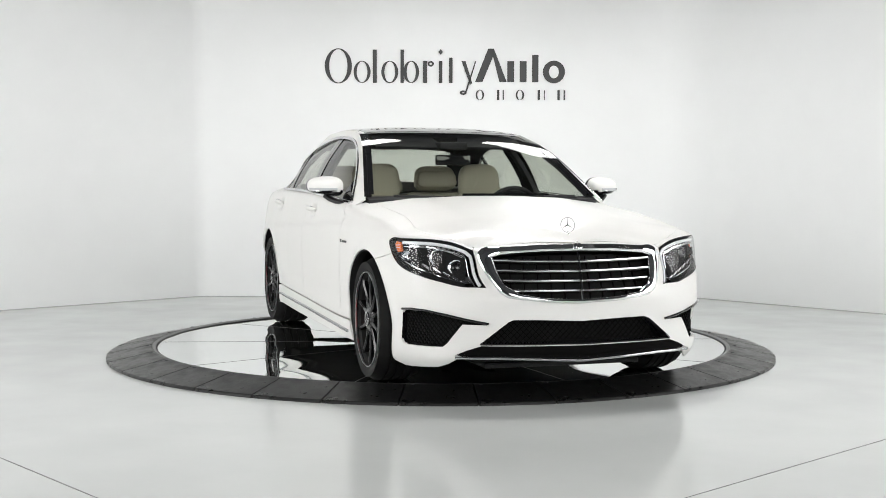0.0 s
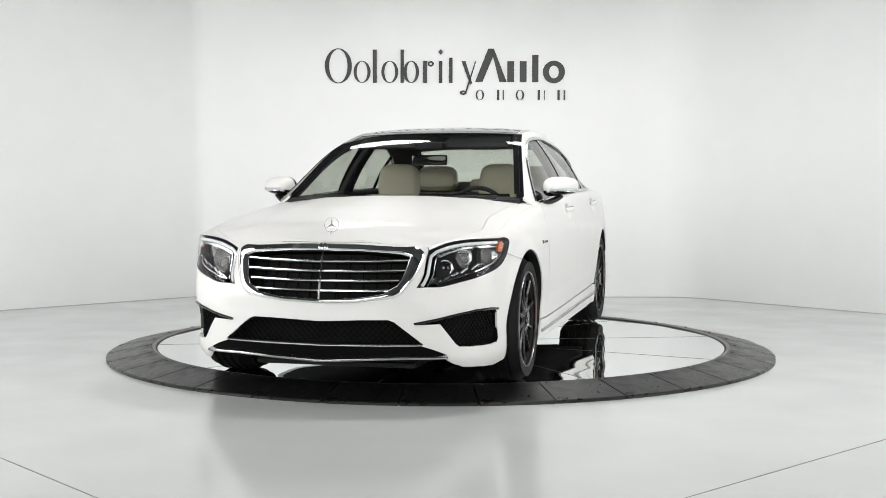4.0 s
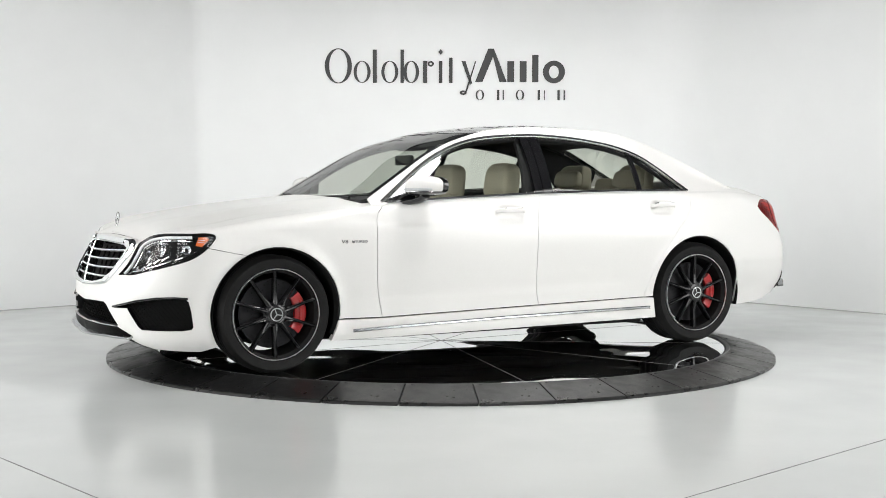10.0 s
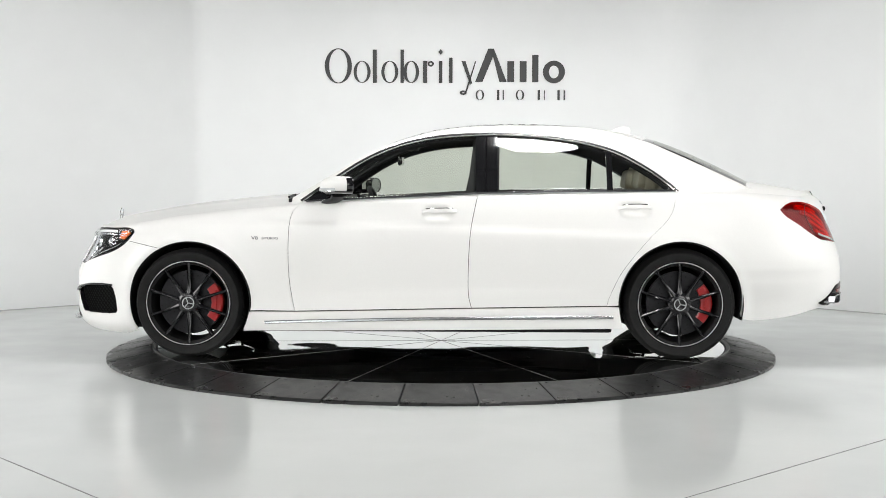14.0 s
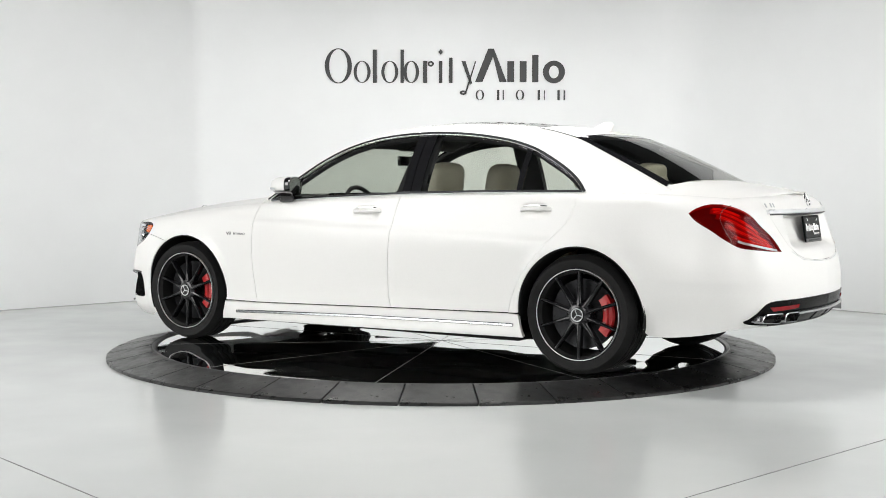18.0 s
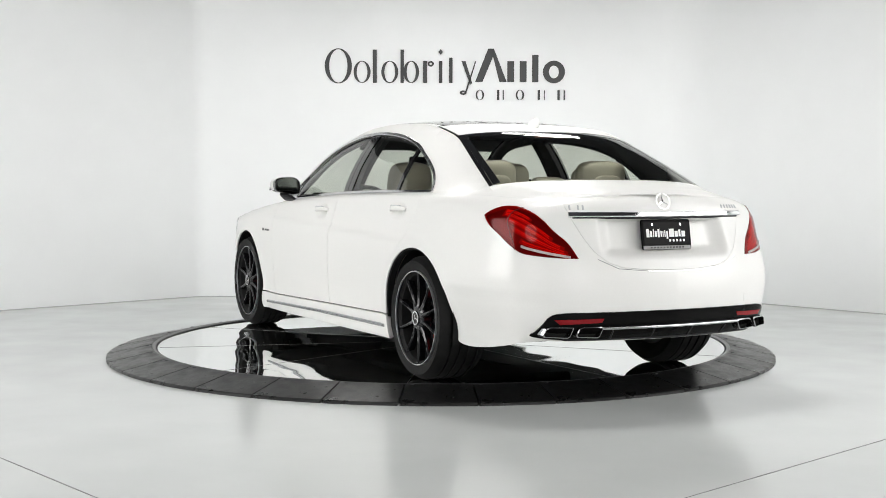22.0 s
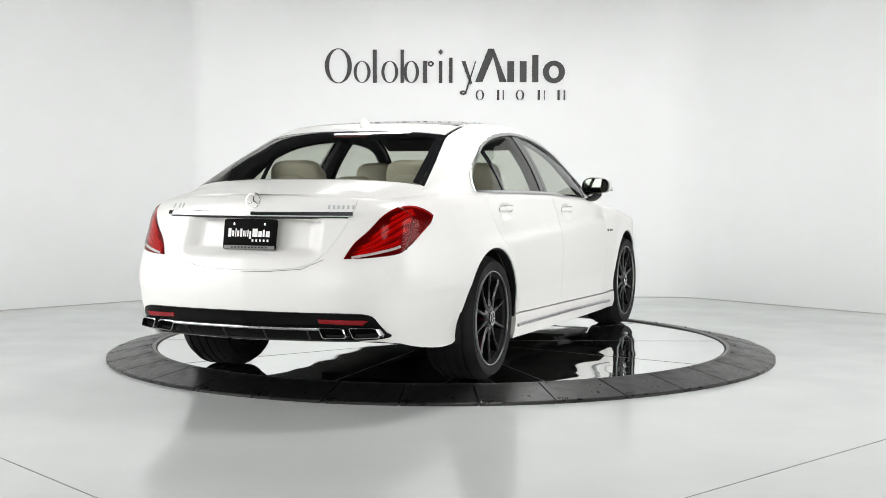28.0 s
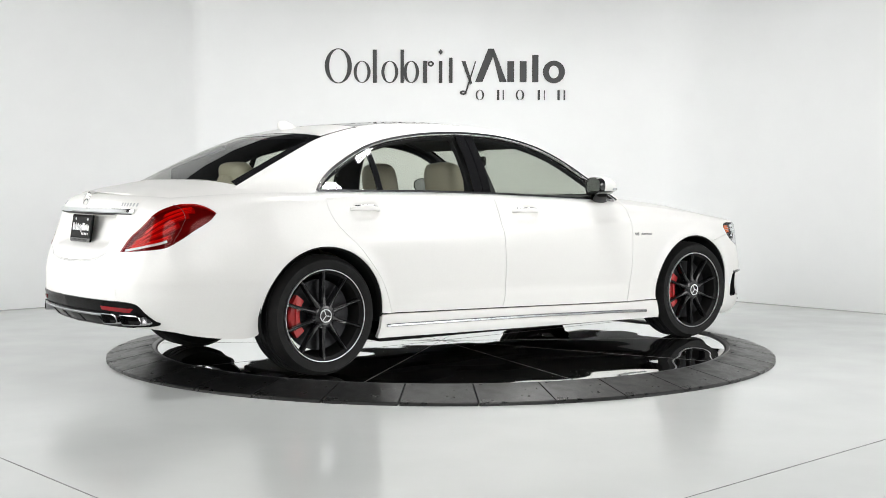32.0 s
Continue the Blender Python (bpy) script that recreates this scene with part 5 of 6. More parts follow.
# tail lights
tl_low = TL[:k_in + 1]
tl_up = [TL[0]] + TL[k_in:][::-1]
for fl in (False, True):
    tb = sheet("tail_light", cut(wall, TL, (), 0.03, gap=0.0, rim=0.0, off=-0.022, flip=fl), M_LAMPDARK, car, "red tail light with bright bands")
    rim_only(TL, 0.025, M_LAMPRED, "lamp_surround", tb, "dark lamp surround", fl)
    sheet("lens", cut(wall, TL, (), 0.03, gap=0.003, rim=0.004, off=0.001, flip=fl), M_REDLENS, tb, "red lamp cover").visible_shadow = False
    for f, t0, t1, w in ((0.25, 0.46, 0.92, 0.026), (0.41, 0.36, 0.90, 0.030), (0.57, 0.26, 0.86, 0.028), (0.71, 0.20, 0.74, 0.022), (0.83, 0.20, 0.50, 0.014)):
        ln = []
        for t in np.linspace(t0, t1, 18):
            a, b = along(tl_low, t), along(tl_up, t)
            ff = f + 0.010 * math.sin(9 * t + 7 * f)
            ln.append((a[0] + (b[0] - a[0]) * ff, a[1] + (b[1] - a[1]) * ff))
        strip_on("light_band", ln, w, 0.006, -0.018, M_LAMPRED, tb, "red band", fl)
        for dq, hw in ((0.005, 0.0055), (-0.004, 0.003)):
            strip_on("light_guide", [(s, q + dq) for s, q in ln[1:-1]], hw, 0.010, -0.014, M_LAMPBAR, tb, "bright red light line", fl)
    ln = []
    for t in np.linspace(0.50, 0.93, 14):
        a, b = along(tl_low, t), along(tl_up, t)
        ln.append((a[0] + (b[0] - a[0]) * 0.15, a[1] + (b[1] - a[1]) * 0.15))
    split = bend([T_(0.914, 0.995), T_(0.950, 0.984), T_(0.978, 0.964), T_(0.990, 0.927), T_(0.977, 0.893), T_(0.952, 0.847), T_(0.926, 0.809), T_(0.918, 0.780)], 3)
    strip_on("lamp_divider", split, 0.003, 0.006, 0.0015, M_LAMPDARK, tb, "dark line between the two lamp parts", fl)
    strip_on("reverse_lamp", ln, 0.013, 0.005, 0.001, M_REVERSE, tb, "pale reversing lamp strip", fl)

# rear apron, exhaust tips, reflectors
df = sheet("rear_diffuser", cut(wall, both_r(DIFF), (), 0.04, gap=0.002, rim=0.04, off=0.007), M_GLOSSLOW, car, "gloss black rear diffuser with four exhaust tips")
strip_on("diffuser_strip", [(s, 0.398) for s in np.linspace(SR(0.43), 2 * SMAX - SR(0.43), 20)], 0.015, 0.02, 0.018, M_SATIN, df, "satin silver strip")
strip_on("diffuser_edge", [(s, 0.330) for s in np.linspace(SR(0.62), 2 * SMAX - SR(0.62), 20)], 0.012, 0.03, -0.004, M_TRIM, df, "black lower edge")
for s in np.linspace(SR(0.36), 2 * SMAX - SR(0.36), 4):
    strip_on("diffuser_fin", [(s, 0.332), (s, 0.380)], 0.010, 0.02, 0.002, M_TRIM, df, "black fin")
for fl in (False, True):
    rf = [R_(0.660, 0.434), R_(0.42, 0.440), R_(0.43, 0.420), R_(0.635, 0.412)]
    sheet("reflector", cut(wall, rf, (), 0.04, gap=0.0, rim=0.006, off=0.010, flip=fl), M_REFLEX, df, "red bumper reflector")
    for y0, y1 in ((0.425, 0.562), (0.572, 0.712)):
        o = [(y0 + 0.004, 0.397), (y1 - 0.034, 0.397), (y1 - 0.014, 0.388), (y1, 0.356), (y1 - 0.006, 0.344), (y0 + 0.03, 0.340), (y0 + 0.018, 0.347), (y0, 0.390)]
        x0 = float(wall(SR((y0 + y1) / 2), 0.37)[0]) + 0.01
        o2 = [((y - (y0 + y1) / 2) * 0.925 + (y0 + y1) / 2, (z - 0.369) * 0.83 + 0.369) for y, z in o]
        sg = -1 if fl else 1
        bm = bmesh.new()
        rg_ = []
        slant = lambda y: float(wall(SR(y), 0.37)[0]) - 0.016
        for ol, dx in ((o, 0.03), (o, -0.020), (o2, -0.023), (o2, 0.06)):
            rg_.append([bm.verts.new((slant(y) + dx, sg * y, z)) for y, z in ol])
        for a, b in zip(rg_, rg_[1:]):
            for j in range(8):
                bm.faces.new((a[j], a[(j + 1) % 8], b[(j + 1) % 8], b[j]))
        bmesh.ops.recalc_face_normals(bm, faces=bm.faces[:])
        tip = part("exhaust_tip", bm, M_TIP, df, "polished square exhaust tip", True)
        bm = bmesh.new()
        bm.faces.new([bm.verts.new((slant(y) + 0.02, sg * y, z)) for y, z in o2])
        part("exhaust_bore", bm, M_UNDER, df, "dark bore")

# boot lid trim
strip_on("boot_strip", [(s, 0.957) for s in np.linspace(SR(0.585), 2 * SMAX - SR(0.585), 30)], 0.026, 0.018, 0.006, M_CHROME, trunk, "chrome strip over the plate")
# thin dark bar in place of the shadow below the chrome strip
strip_on("boot_strip_shade", [(s, 0.944) for s in np.linspace(SR(0.56), 2 * SMAX - SR(0.56), 30)], 0.008, 0.012, 0.002, M_TRIM, trunk, "dark bar standing in for the shadow under the strip")
strip_on("lid_gap_strip", [R_(0.44, 0.735), R_(0.33, 0.686), R_(0.15, 0.671), (SMAX, 0.669), (2 * SMAX - R_(0.15, 0.671)[0], 0.671), (2 * SMAX - R_(0.33, 0.686)[0], 0.686), (2 * SMAX - R_(0.44, 0.735)[0], 0.735)], 0.003, 0.004, 0.001, M_CHROME, trunk, "thin chrome line under the lid")
pm = Matrix.Translation((float(wall(SMAX, 0.857)[0]) - 0.040, 0, 0.853)) @ pose(0, 0, 0, 90 - 9.0, 0, -90)
pl = part("number_plate", prism(rounded(0.312, 0.158, 0.012), 0.010, 0.002), M_LIPBLACK, trunk, "dark plate in a black frame with a grey lower band", m=pm)
part("frame_band", box(0.300, 0.020, 0.002, 0.0008, 1), M_LIP, pl, "dull grey lower band of the frame", m=pose(0, -0.068, 0.0100))
part("plate_face", prism(rounded(0.288, 0.118, 0.008), 0.002), M_GLOSSLOW, pl, "black plate face", m=pose(0, 0.006, 0.0095))


def bars(parent, mat, rows, z=0.0, name="lettering_bar", base=None):
    for x, y, w, h in rows:
        part(name, box(w, h, 0.0016, 0, 1), mat, parent, "", m=(base or Matrix()) @ pose(x, y, z))


bars(pl, M_WHITE, [(-0.118, 0.008, 0.018, 0.044), (-0.098, 0.003, 0.012, 0.030), (-0.082, 0.008, 0.005, 0.044), (-0.068, 0.003, 0.012, 0.030), (-0.05, 0.007, 0.012, 0.042),
                   (-0.034, 0.003, 0.008, 0.030), (-0.022, 0.003, 0.005, 0.030), (-0.010, 0.005, 0.006, 0.036), (0.004, -0.003, 0.010, 0.040),
                   (0.032, 0.008, 0.030, 0.042), (0.062, 0.002, 0.020, 0.030), (0.083, 0.006, 0.012, 0.036), (0.107, 0.002, 0.022, 0.030)], 0.0118)
bars(pl, M_WHITE, [(0.02 + 0.022 * i, -0.032, 0.010, 0.012) for i in range(5)], 0.0118)
bars(pl, M_TRIM, [(-0.10 + 0.020 * i, -0.068, 0.011, 0.008) for i in range(11)], 0.0113)
for x in (-0.09, 0.09):
    part("plate_screw", lathe([(0.0, 0.004), (0.007, 0.003), (0.008, 0.0)], 12, "z"), M_CHROME, pl, "", True, m=pose(x, 0.052, 0.0115))


def emblem(parent, m, r, depth=0.006, name="emblem", mat=M_CHROME):
    e = part(name, lathe([(r, -depth / 2), (r, depth / 2), (r * 0.945, depth / 2), (r * 0.945, -depth / 2)], 40, "y", True), mat, parent, "plain chrome ring with three bars", True, m)
    for i in range(3):
        bm = sweep([(0, 0, 0.0), (0, 0, r * 0.9)], lambda t, d=depth, rr=r: [(-rr * 0.10 * (1 - 0.75 * t), -d * 0.5), (rr * 0.10 * (1 - 0.75 * t), -d * 0.5), (0, d * 0.5)], (0, 1, 0))
        part("emblem_bar", bm, mat, e, "", m=pose(0, 0, 0, 0, 120 * i, 0))
    return e


emblem(trunk, Matrix.Translation((float(wall(SMAX, 1.022)[0]) - 0.010, 0, 1.026)) @ pose(0, 0, 0, 0, 0, 90) @ pose(0, 0, 0, 16, 0, 0), 0.043)
st = emblem(car, Matrix.Translation((2.245, 0, 0.897)) @ pose(0, 0, 0, 0, 0, -90) @ pose(0, 0, 0, 6, 0, 0), 0.041, 0.004, "bonnet_ornament", M_SATIN)
part("ornament_foot", lathe([(0.0, -0.032), (0.003, -0.036), (0.004, -0.046), (0.011, -0.049), (0.013, -0.060)], 20, "z"), M_CHROME, st, "chrome foot", True)
# round badge on the nose
p, n = on_wall(0.0005, 0.783, 0.020)
part("nose_badge", lathe([(0.0, 0.005), (0.020, 0.004), (0.024, 0.0)], 24, "y"), M_CHROME, car, "small round chrome badge", True, m=Matrix.Translation(p) @ (n + Vector((0, 0, 0.5))).normalized().to_track_quat("Y", "Z").to_matrix().to_4x4())
for s0, s1, z0, z1, k2 in ((0.585, 0.560, 0.985, 1.008, 1), (0.535, 0.512, 0.985, 1.008, 1), (0.505, 0.482, 0.985, 1.008, 1)):
    sm = SR((s0 + s1) / 2)
    strip_on("badge_bar", [(sm, z0), (sm, z1)], 0.009, 0.003, 0.002, M_LED, trunk, "chrome badge bar")
for i in range(6):
    sm = 2 * SMAX - SR(0.585 - 0.028 * i)
    strip_on("badge_bar", [(sm, 0.987), (sm, 1.005)], 0.011, 0.003, 0.002, M_LED, trunk, "chrome badge bar")
tow = [(2 * SMAX - a, b) for a, b in (R_(0.485, 0.488), R_(0.545, 0.488), R_(0.545, 0.536), R_(0.485, 0.536))]
sheet("tow_cover", cut(wall, tow, (), 0.02, gap=0.0, rim=0.004, off=0.0016), M_PAINT, car, "white square tow-eye cover")


def lettering(body, size, x0, z0, fl):
    """Small raised letters on the wing; they read from nose to tail on one side, from tail to nose on the other."""
    cu = bpy.data.curves.new("lettering", "FONT")
    cu.body, cu.size, cu.extrude = body, size, 0.0012
    tmp = bpy.data.objects.new("lettering", cu)
    me = bpy.data.meshes.new_from_object(tmp)
    bpy.data.objects.remove(tmp)
    bpy.data.curves.remove(cu)
    for v in me.vertices:
        x = x0 + (1.3 * v.co.x if fl else -1.3 * v.co.x)
        p, n = on_wall(SS(x), QZ(SS(x), z0 + v.co.y), 0.0015 + v.co.z)
        v.co = (p.x, -p.y if fl else p.y, p.z)
    me.materials.append(M_LETTER)
    return ob_of("lettering", me, car, "small dark chrome lettering on the wing")


for fl in (False, True):
    if fl:
        lettering("V8", 0.030, 0.925, 0.757, fl), lettering("BITURBO", 0.020, 0.990, 0.759, fl)
    else:
        lettering("V8", 0.030, 1.142, 0.757, fl), lettering("BITURBO", 0.020, 1.077, 0.759, fl)
    # sill strip
    strip_on("sill_strip", [S_(1.062, 0.228), S_(0.8, 0.238), S_(0.0, 0.258), S_(-0.8, 0.268), S_(-1.163, 0.271)], 0.019, 0.014, 0.010, M_SATIN, car, "bright strip along the side skirt", fl)
    # handles
    for x0, x1, z in ((0.053, -0.162, 0.935), (-1.192, -1.397, 0.960)):
        pts, ups = [], []
        for t in np.linspace(0, 1, 15):
            x = x0 + (x1 - x0) * t
            lift = 0.046 * (1 - (2 * t - 1) ** 4) + 0.002
            p, n = on_wall(SS(x), QZ(SS(x), z + 0.004 * t), lift)
            if fl:
                p, n = Vector((p.x, -p.y, p.z)), Vector((n.x, -n.y, n.z))
            pts.append(p)
            ups.append(n)
        hd = part("door_handle", sweep(pts, lambda t: [(a * 0.032 * (0.7 + 0.3 * math.sin(math.pi * t)), b * 0.014) for a, b in
                                                       ((-0.5, -0.2), (-0.35, -0.5), (0.35, -0.5), (0.5, -0.2), (0.5, 0.2), (0.3, 0.5), (-0.3, 0.5), (-0.5, 0.2))], ups), M_PAINT, car, "white pull handle with chrome edge", True)
        sg = -1 if fl else 1
        part("handle_edge", sweep([q + Vector((0, 0, 0.015)) + n * 0.003 for q, n in zip(pts, ups)][1:-1], rect(0.005, 0.006, 0.001), ups[1:-1]), M_CHROME, hd, "chrome edge", True)
    # mirrors
    sg = -1 if fl else 1
    bm = bmesh.new()
    bmesh.ops.create_uvsphere(bm, u_segments=28, v_segments=18, radius=1)
    for v in bm.verts:
        x, y, z = v.co
        y, z = math.copysign(abs(y) ** 0.80, y), math.copysign(abs(z) ** 0.72, z)
        x2 = x * 0.125
        if x < 0:
            x2 = max(x * 0.13, -0.062)
        z2 = max(z * 0.064, -0.054) * (1 - 0.14 * y)
        v.co = (0.575 + x2 - 0.03 * y, sg * (0.960 + y * 0.108), 1.097 + z2 + 0.006 * y)
    bmesh.ops.recalc_face_normals(bm, faces=bm.faces[:])
    low = bm.copy()
    bmesh.ops.delete(low, geom=[f for f in low.faces if f.calc_center_median().z > 1.067], context="FACES")
    for v in low.verts:
        v.co = Vector((0.575, sg * 0.960, 1.097)) + (v.co - Vector((0.575, sg * 0.960, 1.097))) * 1.014
    mh = part("side_mirror", bm, M_PAINT, car, "white door mirror with bright indicator strip", True)
    part("mirror_underside", low, M_BLACK, mh, "black lower shell of the mirror", True)
    for nm, mt, lb, rings in (("mirror_back", M_BLACK, "black rear face of the mirror", ((0.80, 0.034), (0.985, 0.034), (1.005, 0.016), (0.975, -0.004), (0.90, -0.010), (0.84, -0.010), (0.82, -0.004), (0.0, -0.004))),
                              ("mirror_glass", M_REARGLASS, "mirror glass", ((0.82, -0.003), (0.82, -0.006), (0.0, -0.0065)))):
        bm = bmesh.new()
        rr_ = []
        for rad, dx in rings:
            row = []
            for i in range(36):
                cy, cz = rad * math.cos(2 * math.pi * i / 36), rad * math.sin(2 * math.pi * i / 36)
                cy, cz = math.copysign(abs(cy) ** 0.80, cy), math.copysign(abs(cz) ** 0.72, cz)
                row.append(bm.verts.new((0.513 - 0.03 * cy + dx, sg * (0.960 + cy * 0.108), 1.097 + max(cz * 0.064, -0.054) * (1 - 0.14 * cy) + 0.006 * cy)))
            rr_.append(row)
        for p0, p1 in zip(rr_, rr_[1:]):
            for j in range(36):
                bm.faces.new((p0[j], p0[(j + 1) % 36], p1[(j + 1) % 36], p1[j]))
        bmesh.ops.remove_doubles(bm, verts=bm.verts[:], dist=1e-5)
        bmesh.ops.recalc_face_normals(bm, faces=bm.faces[:])
        part(nm, bm, mt, mh, lb, True)
    path = [(0.576 + 0.124 * math.sqrt(max(0.0, 1 - (abs(a) / 0.110) ** 2.5)) - 0.03 * a / 0.110, sg * (0.960 + a), 1.080) for a in np.linspace(-0.05, 0.104, 14)]
    part("indicator", sweep(path, rect(0.006, 0.014, 0.002)), M_LED, mh, "bright indicator strip", True)
    path = [(p[0] - 0.002, p[1], 1.068) for p in path]
    part("mirror_strip", sweep(path, rect(0.008, 0.006, 0.001)), M_CHROME, mh, "chrome line", True)
    part("mirror_foot", sweep([(0.66, sg * 0.84, 0.994), (0.63, sg * 0.90, 1.002), (0.60, sg * 0.93, 1.016), (0.585, sg * 0.965, 1.040)],
                              lambda t: [(a * (0.105 - 0.03 * t), b * 0.028) for a, b in rect(1, 1, 0.2)]), M_TRIM, mh, "black mirror foot", True)

# black edge inside the wheel arches
for fl in (False, True):
    for hx, a0, a1 in ((1.570, -20, 204), (-1.583, -4, 194)):
        strip_on("arch_edge", arch(hx, R_ARCH - 0.004, a0, a1, 40), 0.012, 0.05, -0.032, M_UNDER, car, "black edge inside the wheel arch", fl)

# cowl and wipers
for fl in (False, True):
    sheet("cowl", cut(cap, [(SS(1.06), 0.12), (SS(1.09), 0.4), (SS(1.12), 0.8), (SS(0.78), 0.8), (SS(0.80), 0.10)], gap=0.0, rim=0.0, off=-0.016, flip=fl), M_TRIM, car, "black cowl under the windscreen")
for y0, y1 in ((0.62, 0.02), (-0.05, -0.60)):
    path = [(XW(y) + 0.012, y, float(roof(XW(y), y)[2]) + 0.002 + 0.008 * math.sin(t * 3.1)) for t, y in ((t, y0 + (y1 - y0) * t) for t in np.linspace(0, 1, 14))]
    w1 = part("wiper", sweep(path, rect(0.012, 0.014, 0.003)), M_TRIM, car, "black wiper", True)
    part("wiper_arm", sweep([(XW(y0) + 0.055, y0, 1.025), (XW(y0) + 0.05, y0 * 0.7 + y1 * 0.3, 1.036), path[6]], rect(0.016, 0.012, 0.003)), M_TRIM, w1, "black wiper arm", True)
# roof aerial
bm = bmesh.new()
bmesh.ops.create_uvsphere(bm, u_segments=20, v_segments=12, radius=1)
for v in bm.verts:
    x, y, z = v.co
    zz = max(z, 0)
    v.co = (-1.28 + x * 0.075 - zz * 0.045, y * 0.026 * (1 - 0.6 * zz), float(roof(-1.28, 0)[2]) - 0.010 + zz * 0.062)
part("roof_aerial", bm, M_PAINT, car, "white fin aerial", True)
part("brake_lamp", box(0.01, 0.22, 0.012, 0.002, 1, (-1.50, 0, float(roof(-1.50, 0)[2]) - 0.022)), M_LAMPDARK, car, "dark red high brake lamp")

# ---------------------------------------------------------------- cabin
hl_ = across(lambda y: XH(y) + 0.03, -0.575, 0.575) + side_line(-0.02, -1.44, 0.99, 20)[1:] + across(lambda y: XR(y), 0.54, -0.54)[1:] + side_line(-1.44, -0.02, -0.99, 20)[1:]
sheet("headliner", cut(roof, hl_, gap=0.0, rim=0.0, off=-0.035), M_CABIN, car, "dark headliner")
for fl in (1, -1):
    path = [(x, fl * (float(EDGE_Y(x)) - 0.022), float(EDGE_Z(x)) - 0.022) for x in np.linspace(0.84, -1.45, 34)]
    part("pillar_lining", sweep(path, rect(0.05, 0.03, 0.008)), M_CABIN, car, "dark inner pillar lining", True)
    o = [(-0.205, 0.99), (-0.245, 1.20), (-0.272, 1.44), (-0.44, 1.44), (-0.435, 0.99)]
    sheet("pillar_lining", cut(flank, o, (), 0.05, gap=0.0, rim=0.03, off=-0.036, flip=fl < 0), M_CABIN, car, "dark inner pillar lining")
    bm = prism([(-0.04, 0.04), (-0.235, 0.10), (-0.235, 0.53), (-0.04, 0.53)], 0.016, 0.004)
    vz = Matrix.Translation((0.245, 0.0, float(roof(0.215, 0.3)[2]) - 0.088)) @ pose(0, 0, 0, 0, 24, 0)
    part("sun_visor", bm, M_CABIN, car, "dark sun visor", m=vz if fl > 0 else vz @ Matrix.Diagonal((1, -1, 1, 1)))
    path = [(x, fl * (float(BELT_Y(x)) - 0.045), float(BELT_Z(x)) - 0.012) for x in np.linspace(0.80, -1.55, 24)]
    part("door_lining", sweep(path, rect(0.06, 0.03, 0.008)), M_CABIN, car, "dark door top lining", True)
part("cabin_floor", box(2.95, 1.60, 0.03, 0, 1, (-0.55, 0, 0.30)), M_CABIN, car, "dark cabin floor")
part("parcel_shelf", box(0.60, 1.36, 0.03, 0.01, 1, (-1.80, 0, 1.015)), M_CABIN, car, "dark parcel shelf")
dash = [(0.93, 1.015), (0.80, 1.035), (0.62, 1.030), (0.50, 0.985), (0.47, 0.90), (0.52, 0.74), (0.62, 0.60), (0.93, 0.60)]
bm = bmesh.new()
a = [bm.verts.new((x, -0.76, z)) for x, z in dash]
b = [bm.verts.new((x, 0.76, z)) for x, z in dash]
for i in range(8):
    bm.faces.new((a[i], a[(i + 1) % 8], b[(i + 1) % 8], b[i]))
bm.faces.new(a)
bm.faces.new(b[::-1])
bmesh.ops.recalc_face_normals(bm, faces=bm.faces[:])
da = part("dashboard", bm, M_CABIN, car, "dark dashboard", True)
part("display", box(0.02, 0.62, 0.13, 0.008, 2, (0.49, 0.30, 0.985)), M_BLACK, da, "wide black display")
sw = part("steering_wheel", lathe([(0.188 + 0.015 * math.cos(q), 0.015 * math.sin(q)) for q in np.linspace(0, 2 * math.pi, 10, False)], 40, "y", True), M_CABIN, car,
          "dark steering wheel", True, m=Matrix.Translation((0.36, 0.38, 0.915)) @ pose(0, 0, 0, 0, 0, 90) @ pose(0, 0, 0, 24, 0, 0))
part("wheel_boss", box(0.13, 0.05, 0.10, 0.02, 2), M_CABIN, sw, "dark wheel boss", True)
for q in (0, 180, 270):
    part("wheel_spoke", box(0.15, 0.018, 0.03, 0.006, 1, (0.10, 0, 0)), M_SATIN, sw, "silver spoke", m=pose(0, 0, 0, 0, q - 180 if q == 270 else q, 0) if q != 270 else pose(0, 0, 0, 0, 90, 0))
part("console", box(1.1, 0.26, 0.32, 0.03, 2, (0.0, 0, 0.48)), M_CABIN, car, "dark centre console", True)
rm = part("inner_mirror", box(0.025, 0.25, 0.070, 0.012, 2, (0.25, 0, 1.275)), M_BLACK, car, "dark inside mirror", True)
part("inner_glass", box(0.004, 0.225, 0.054, 0, 1, (0.2355, 0, 1.275)), M_INNERGLASS, rm, "mirror glass")
part("sensor_box", box(0.16, 0.20, 0.055, 0.02, 2, (0.20, 0, 1.372)), M_CABIN, rm, "dark sensor cover", True)


def cushion(sx, sy, sz, b=0.05, curve=0.0):
    bm = box(sx, sy, sz, b, 4)
    for v in bm.verts:
        v.co.x += curve * (abs(v.co.y) / (sy / 2)) ** 2
    return bm


def pad(sx, sy, sz, e=0.55, curve=0.0):
    """A soft cushion: a ball drawn out towards a box, with a seam line round it."""
    bm = bmesh.new()
    bmesh.ops.create_uvsphere(bm, u_segments=32, v_segments=20, radius=1)
    for v in bm.verts:
        c = [math.copysign(abs(q) ** e, q) for q in v.co]
        v.co = (sx / 2 * c[0] + curve * c[1] ** 2, sy / 2 * c[1] * (1 - 0.06 * c[2]), sz / 2 * c[2])
    return bm


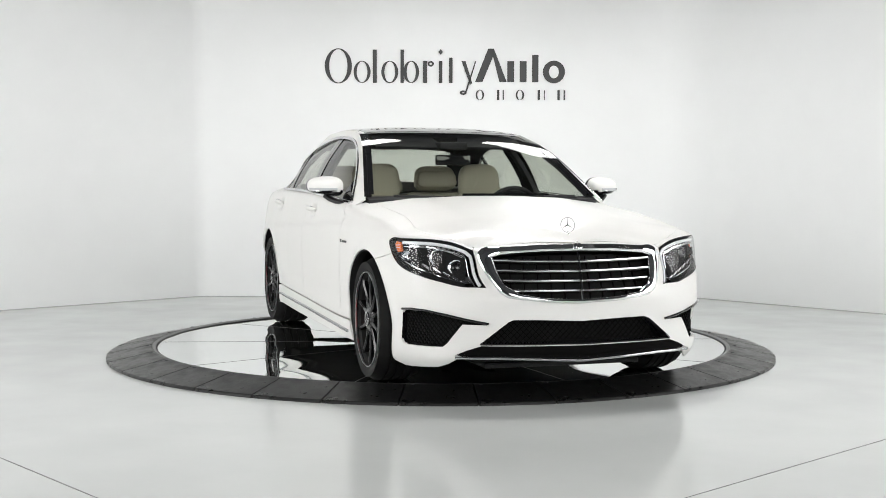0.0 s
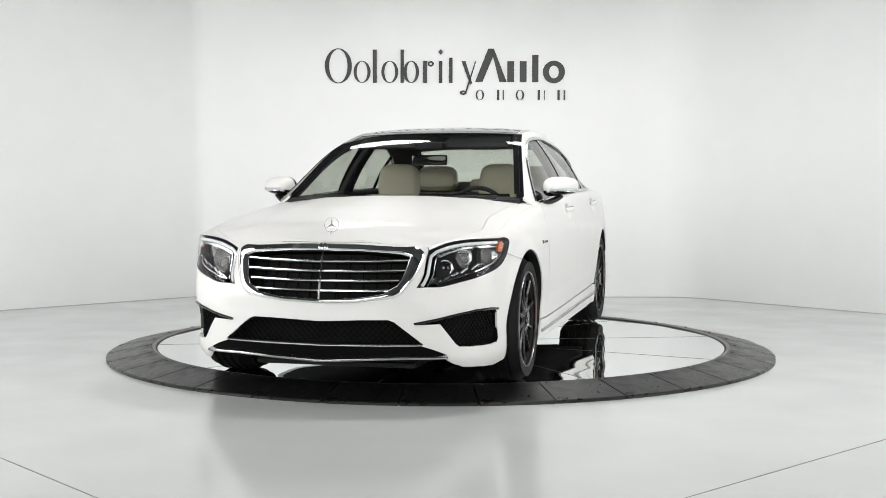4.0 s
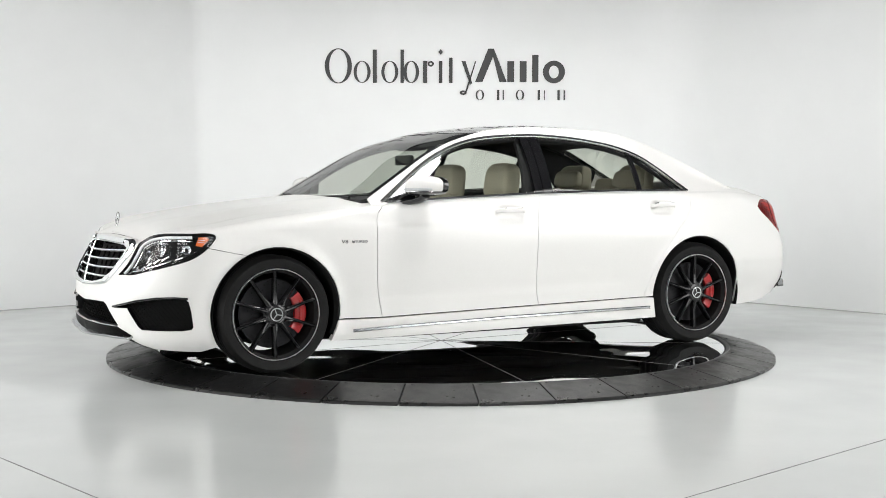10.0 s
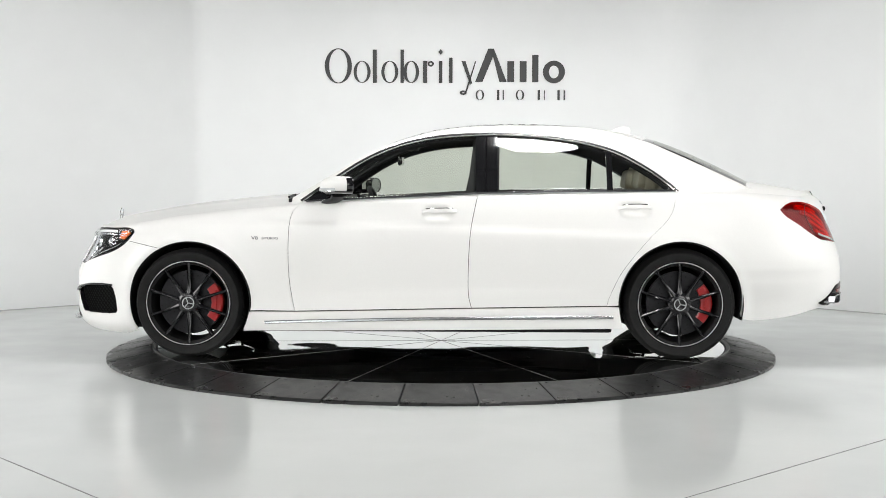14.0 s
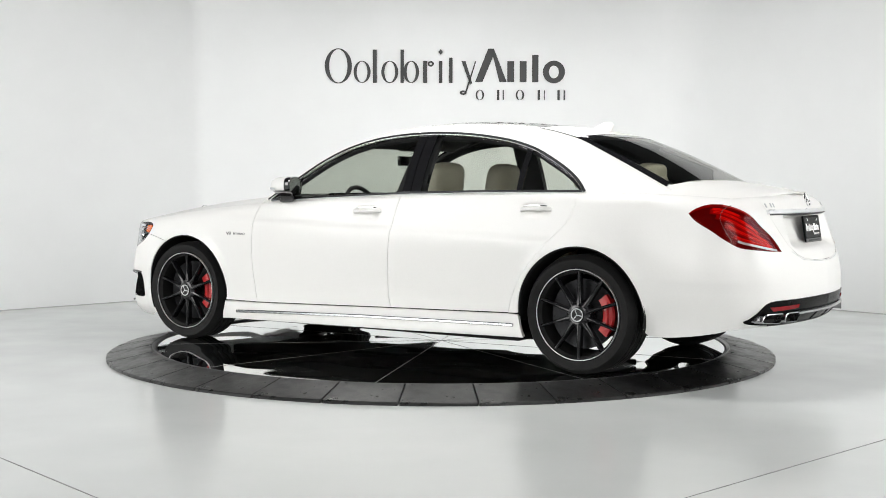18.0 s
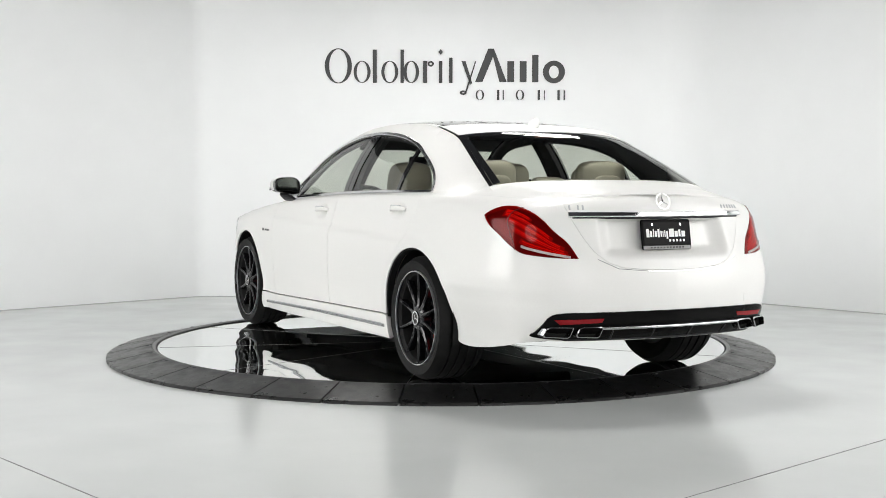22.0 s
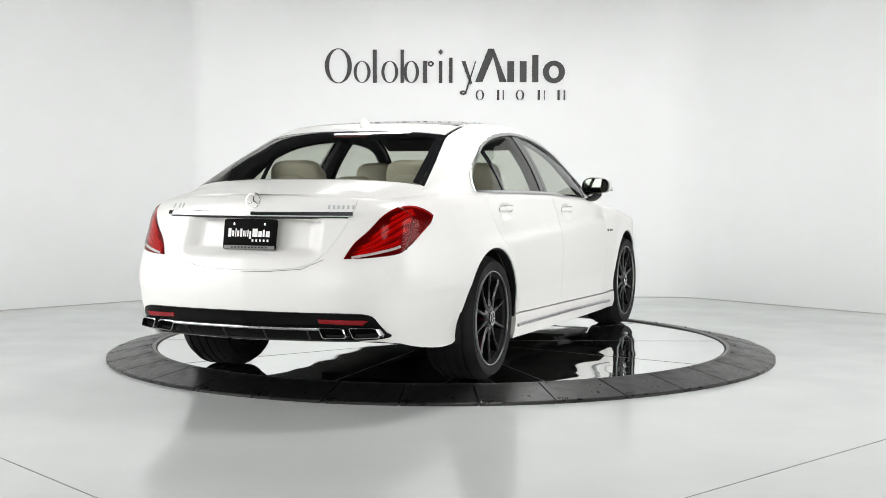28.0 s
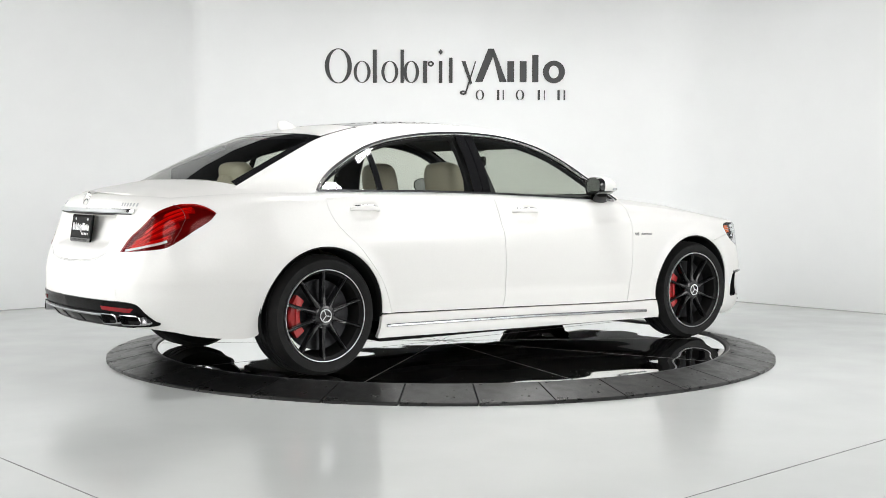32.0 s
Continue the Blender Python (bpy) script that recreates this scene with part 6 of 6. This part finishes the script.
def seat(x, y):
    s = part("seat", cushion(0.52, 0.54, 0.16, 0.06), M_LEATHER, car, "cream leather front seat", True, m=pose(x + 0.22, y, 0.50))
    bk = part("backrest", cushion(0.15, 0.52, 0.58, 0.065, 0.05), M_LEATHER, s, "cream leather backrest", True, m=pose(-0.26, 0, 0.24, 0, -16, 0))
    part("bolster", cushion(0.10, 0.10, 0.50, 0.045), M_LEATHER, s, "", True, m=pose(-0.20, 0.225, 0.28, 0, -16, 0))
    part("bolster", cushion(0.10, 0.10, 0.50, 0.045), M_LEATHER, s, "", True, m=pose(-0.20, -0.225, 0.28, 0, -16, 0))
    part("headrest", pad(0.16, 0.30, 0.27, 0.55, 0.03), M_LEATHER, s, "cream leather headrest", True, m=pose(-0.375, 0, 0.62, 0, -8, 0))
    for q in (-0.06, 0.06):
        part("headrest_post", lathe([(0.007, 0.52), (0.007, 0.60)], 8, "z"), M_CHROME, s, "", True, m=pose(-0.375, q, 0))
    return s


seat(-0.18, 0.38)
seat(-0.18, -0.38)
rb = part("rear_bench", cushion(0.56, 1.40, 0.20, 0.06), M_LEATHER, car, "cream leather rear bench", True, m=pose(-1.02, 0, 0.52))
for y in (-0.42, 0.42):
    part("backrest", cushion(0.17, 0.58, 0.56, 0.065, 0.05), M_LEATHER, rb, "cream leather rear backrest", True, m=pose(-0.33, y, 0.235, 0, -22, 0))
    part("headrest", pad(0.13, 0.34, 0.21, 0.55, 0.03), M_LEATHER, rb, "cream leather rear headrest", True, m=pose(-0.455, y * 0.93, 0.63, 0, -10, 0))
    part("headrest_shell", pad(0.05, 0.20, 0.13, 0.6), M_LEATHER, rb, "padded back of the headrest", True, m=pose(-0.508, y * 0.93, 0.585, 0, -10, 0))
    part("headrest_pillow", pad(0.07, 0.33, 0.14, 0.5, 0.02), M_LEATHER, rb, "soft pillow on the headrest", True, m=pose(-0.385, y * 0.93, 0.625, 0, -10, 0))
part("backrest", cushion(0.15, 0.26, 0.53, 0.05), M_LEATHER, rb, "cream leather middle backrest", True, m=pose(-0.33, 0, 0.22, 0, -22, 0))
part("headrest", pad(0.10, 0.24, 0.12, 0.5), M_LEATHER, rb, "low middle headrest", True, m=pose(-0.46, 0, 0.575, 0, -10, 0))


# ---------------------------------------------------------------- what turns
def motions():
    walk(stage, [(t, pose(0, 0, 0, 0, 0, a)) for t, a in TURN])
    rows = []
    for t, a in TURN:
        c, s = math.cos(radians(a)), math.sin(radians(a))
        rows.append((t, pose(0.0389 * c + 0.0088 * s, 0.0389 * s - 0.0088 * c, LIFT, 0, 0, a)))
    walk(car, rows)


motions()
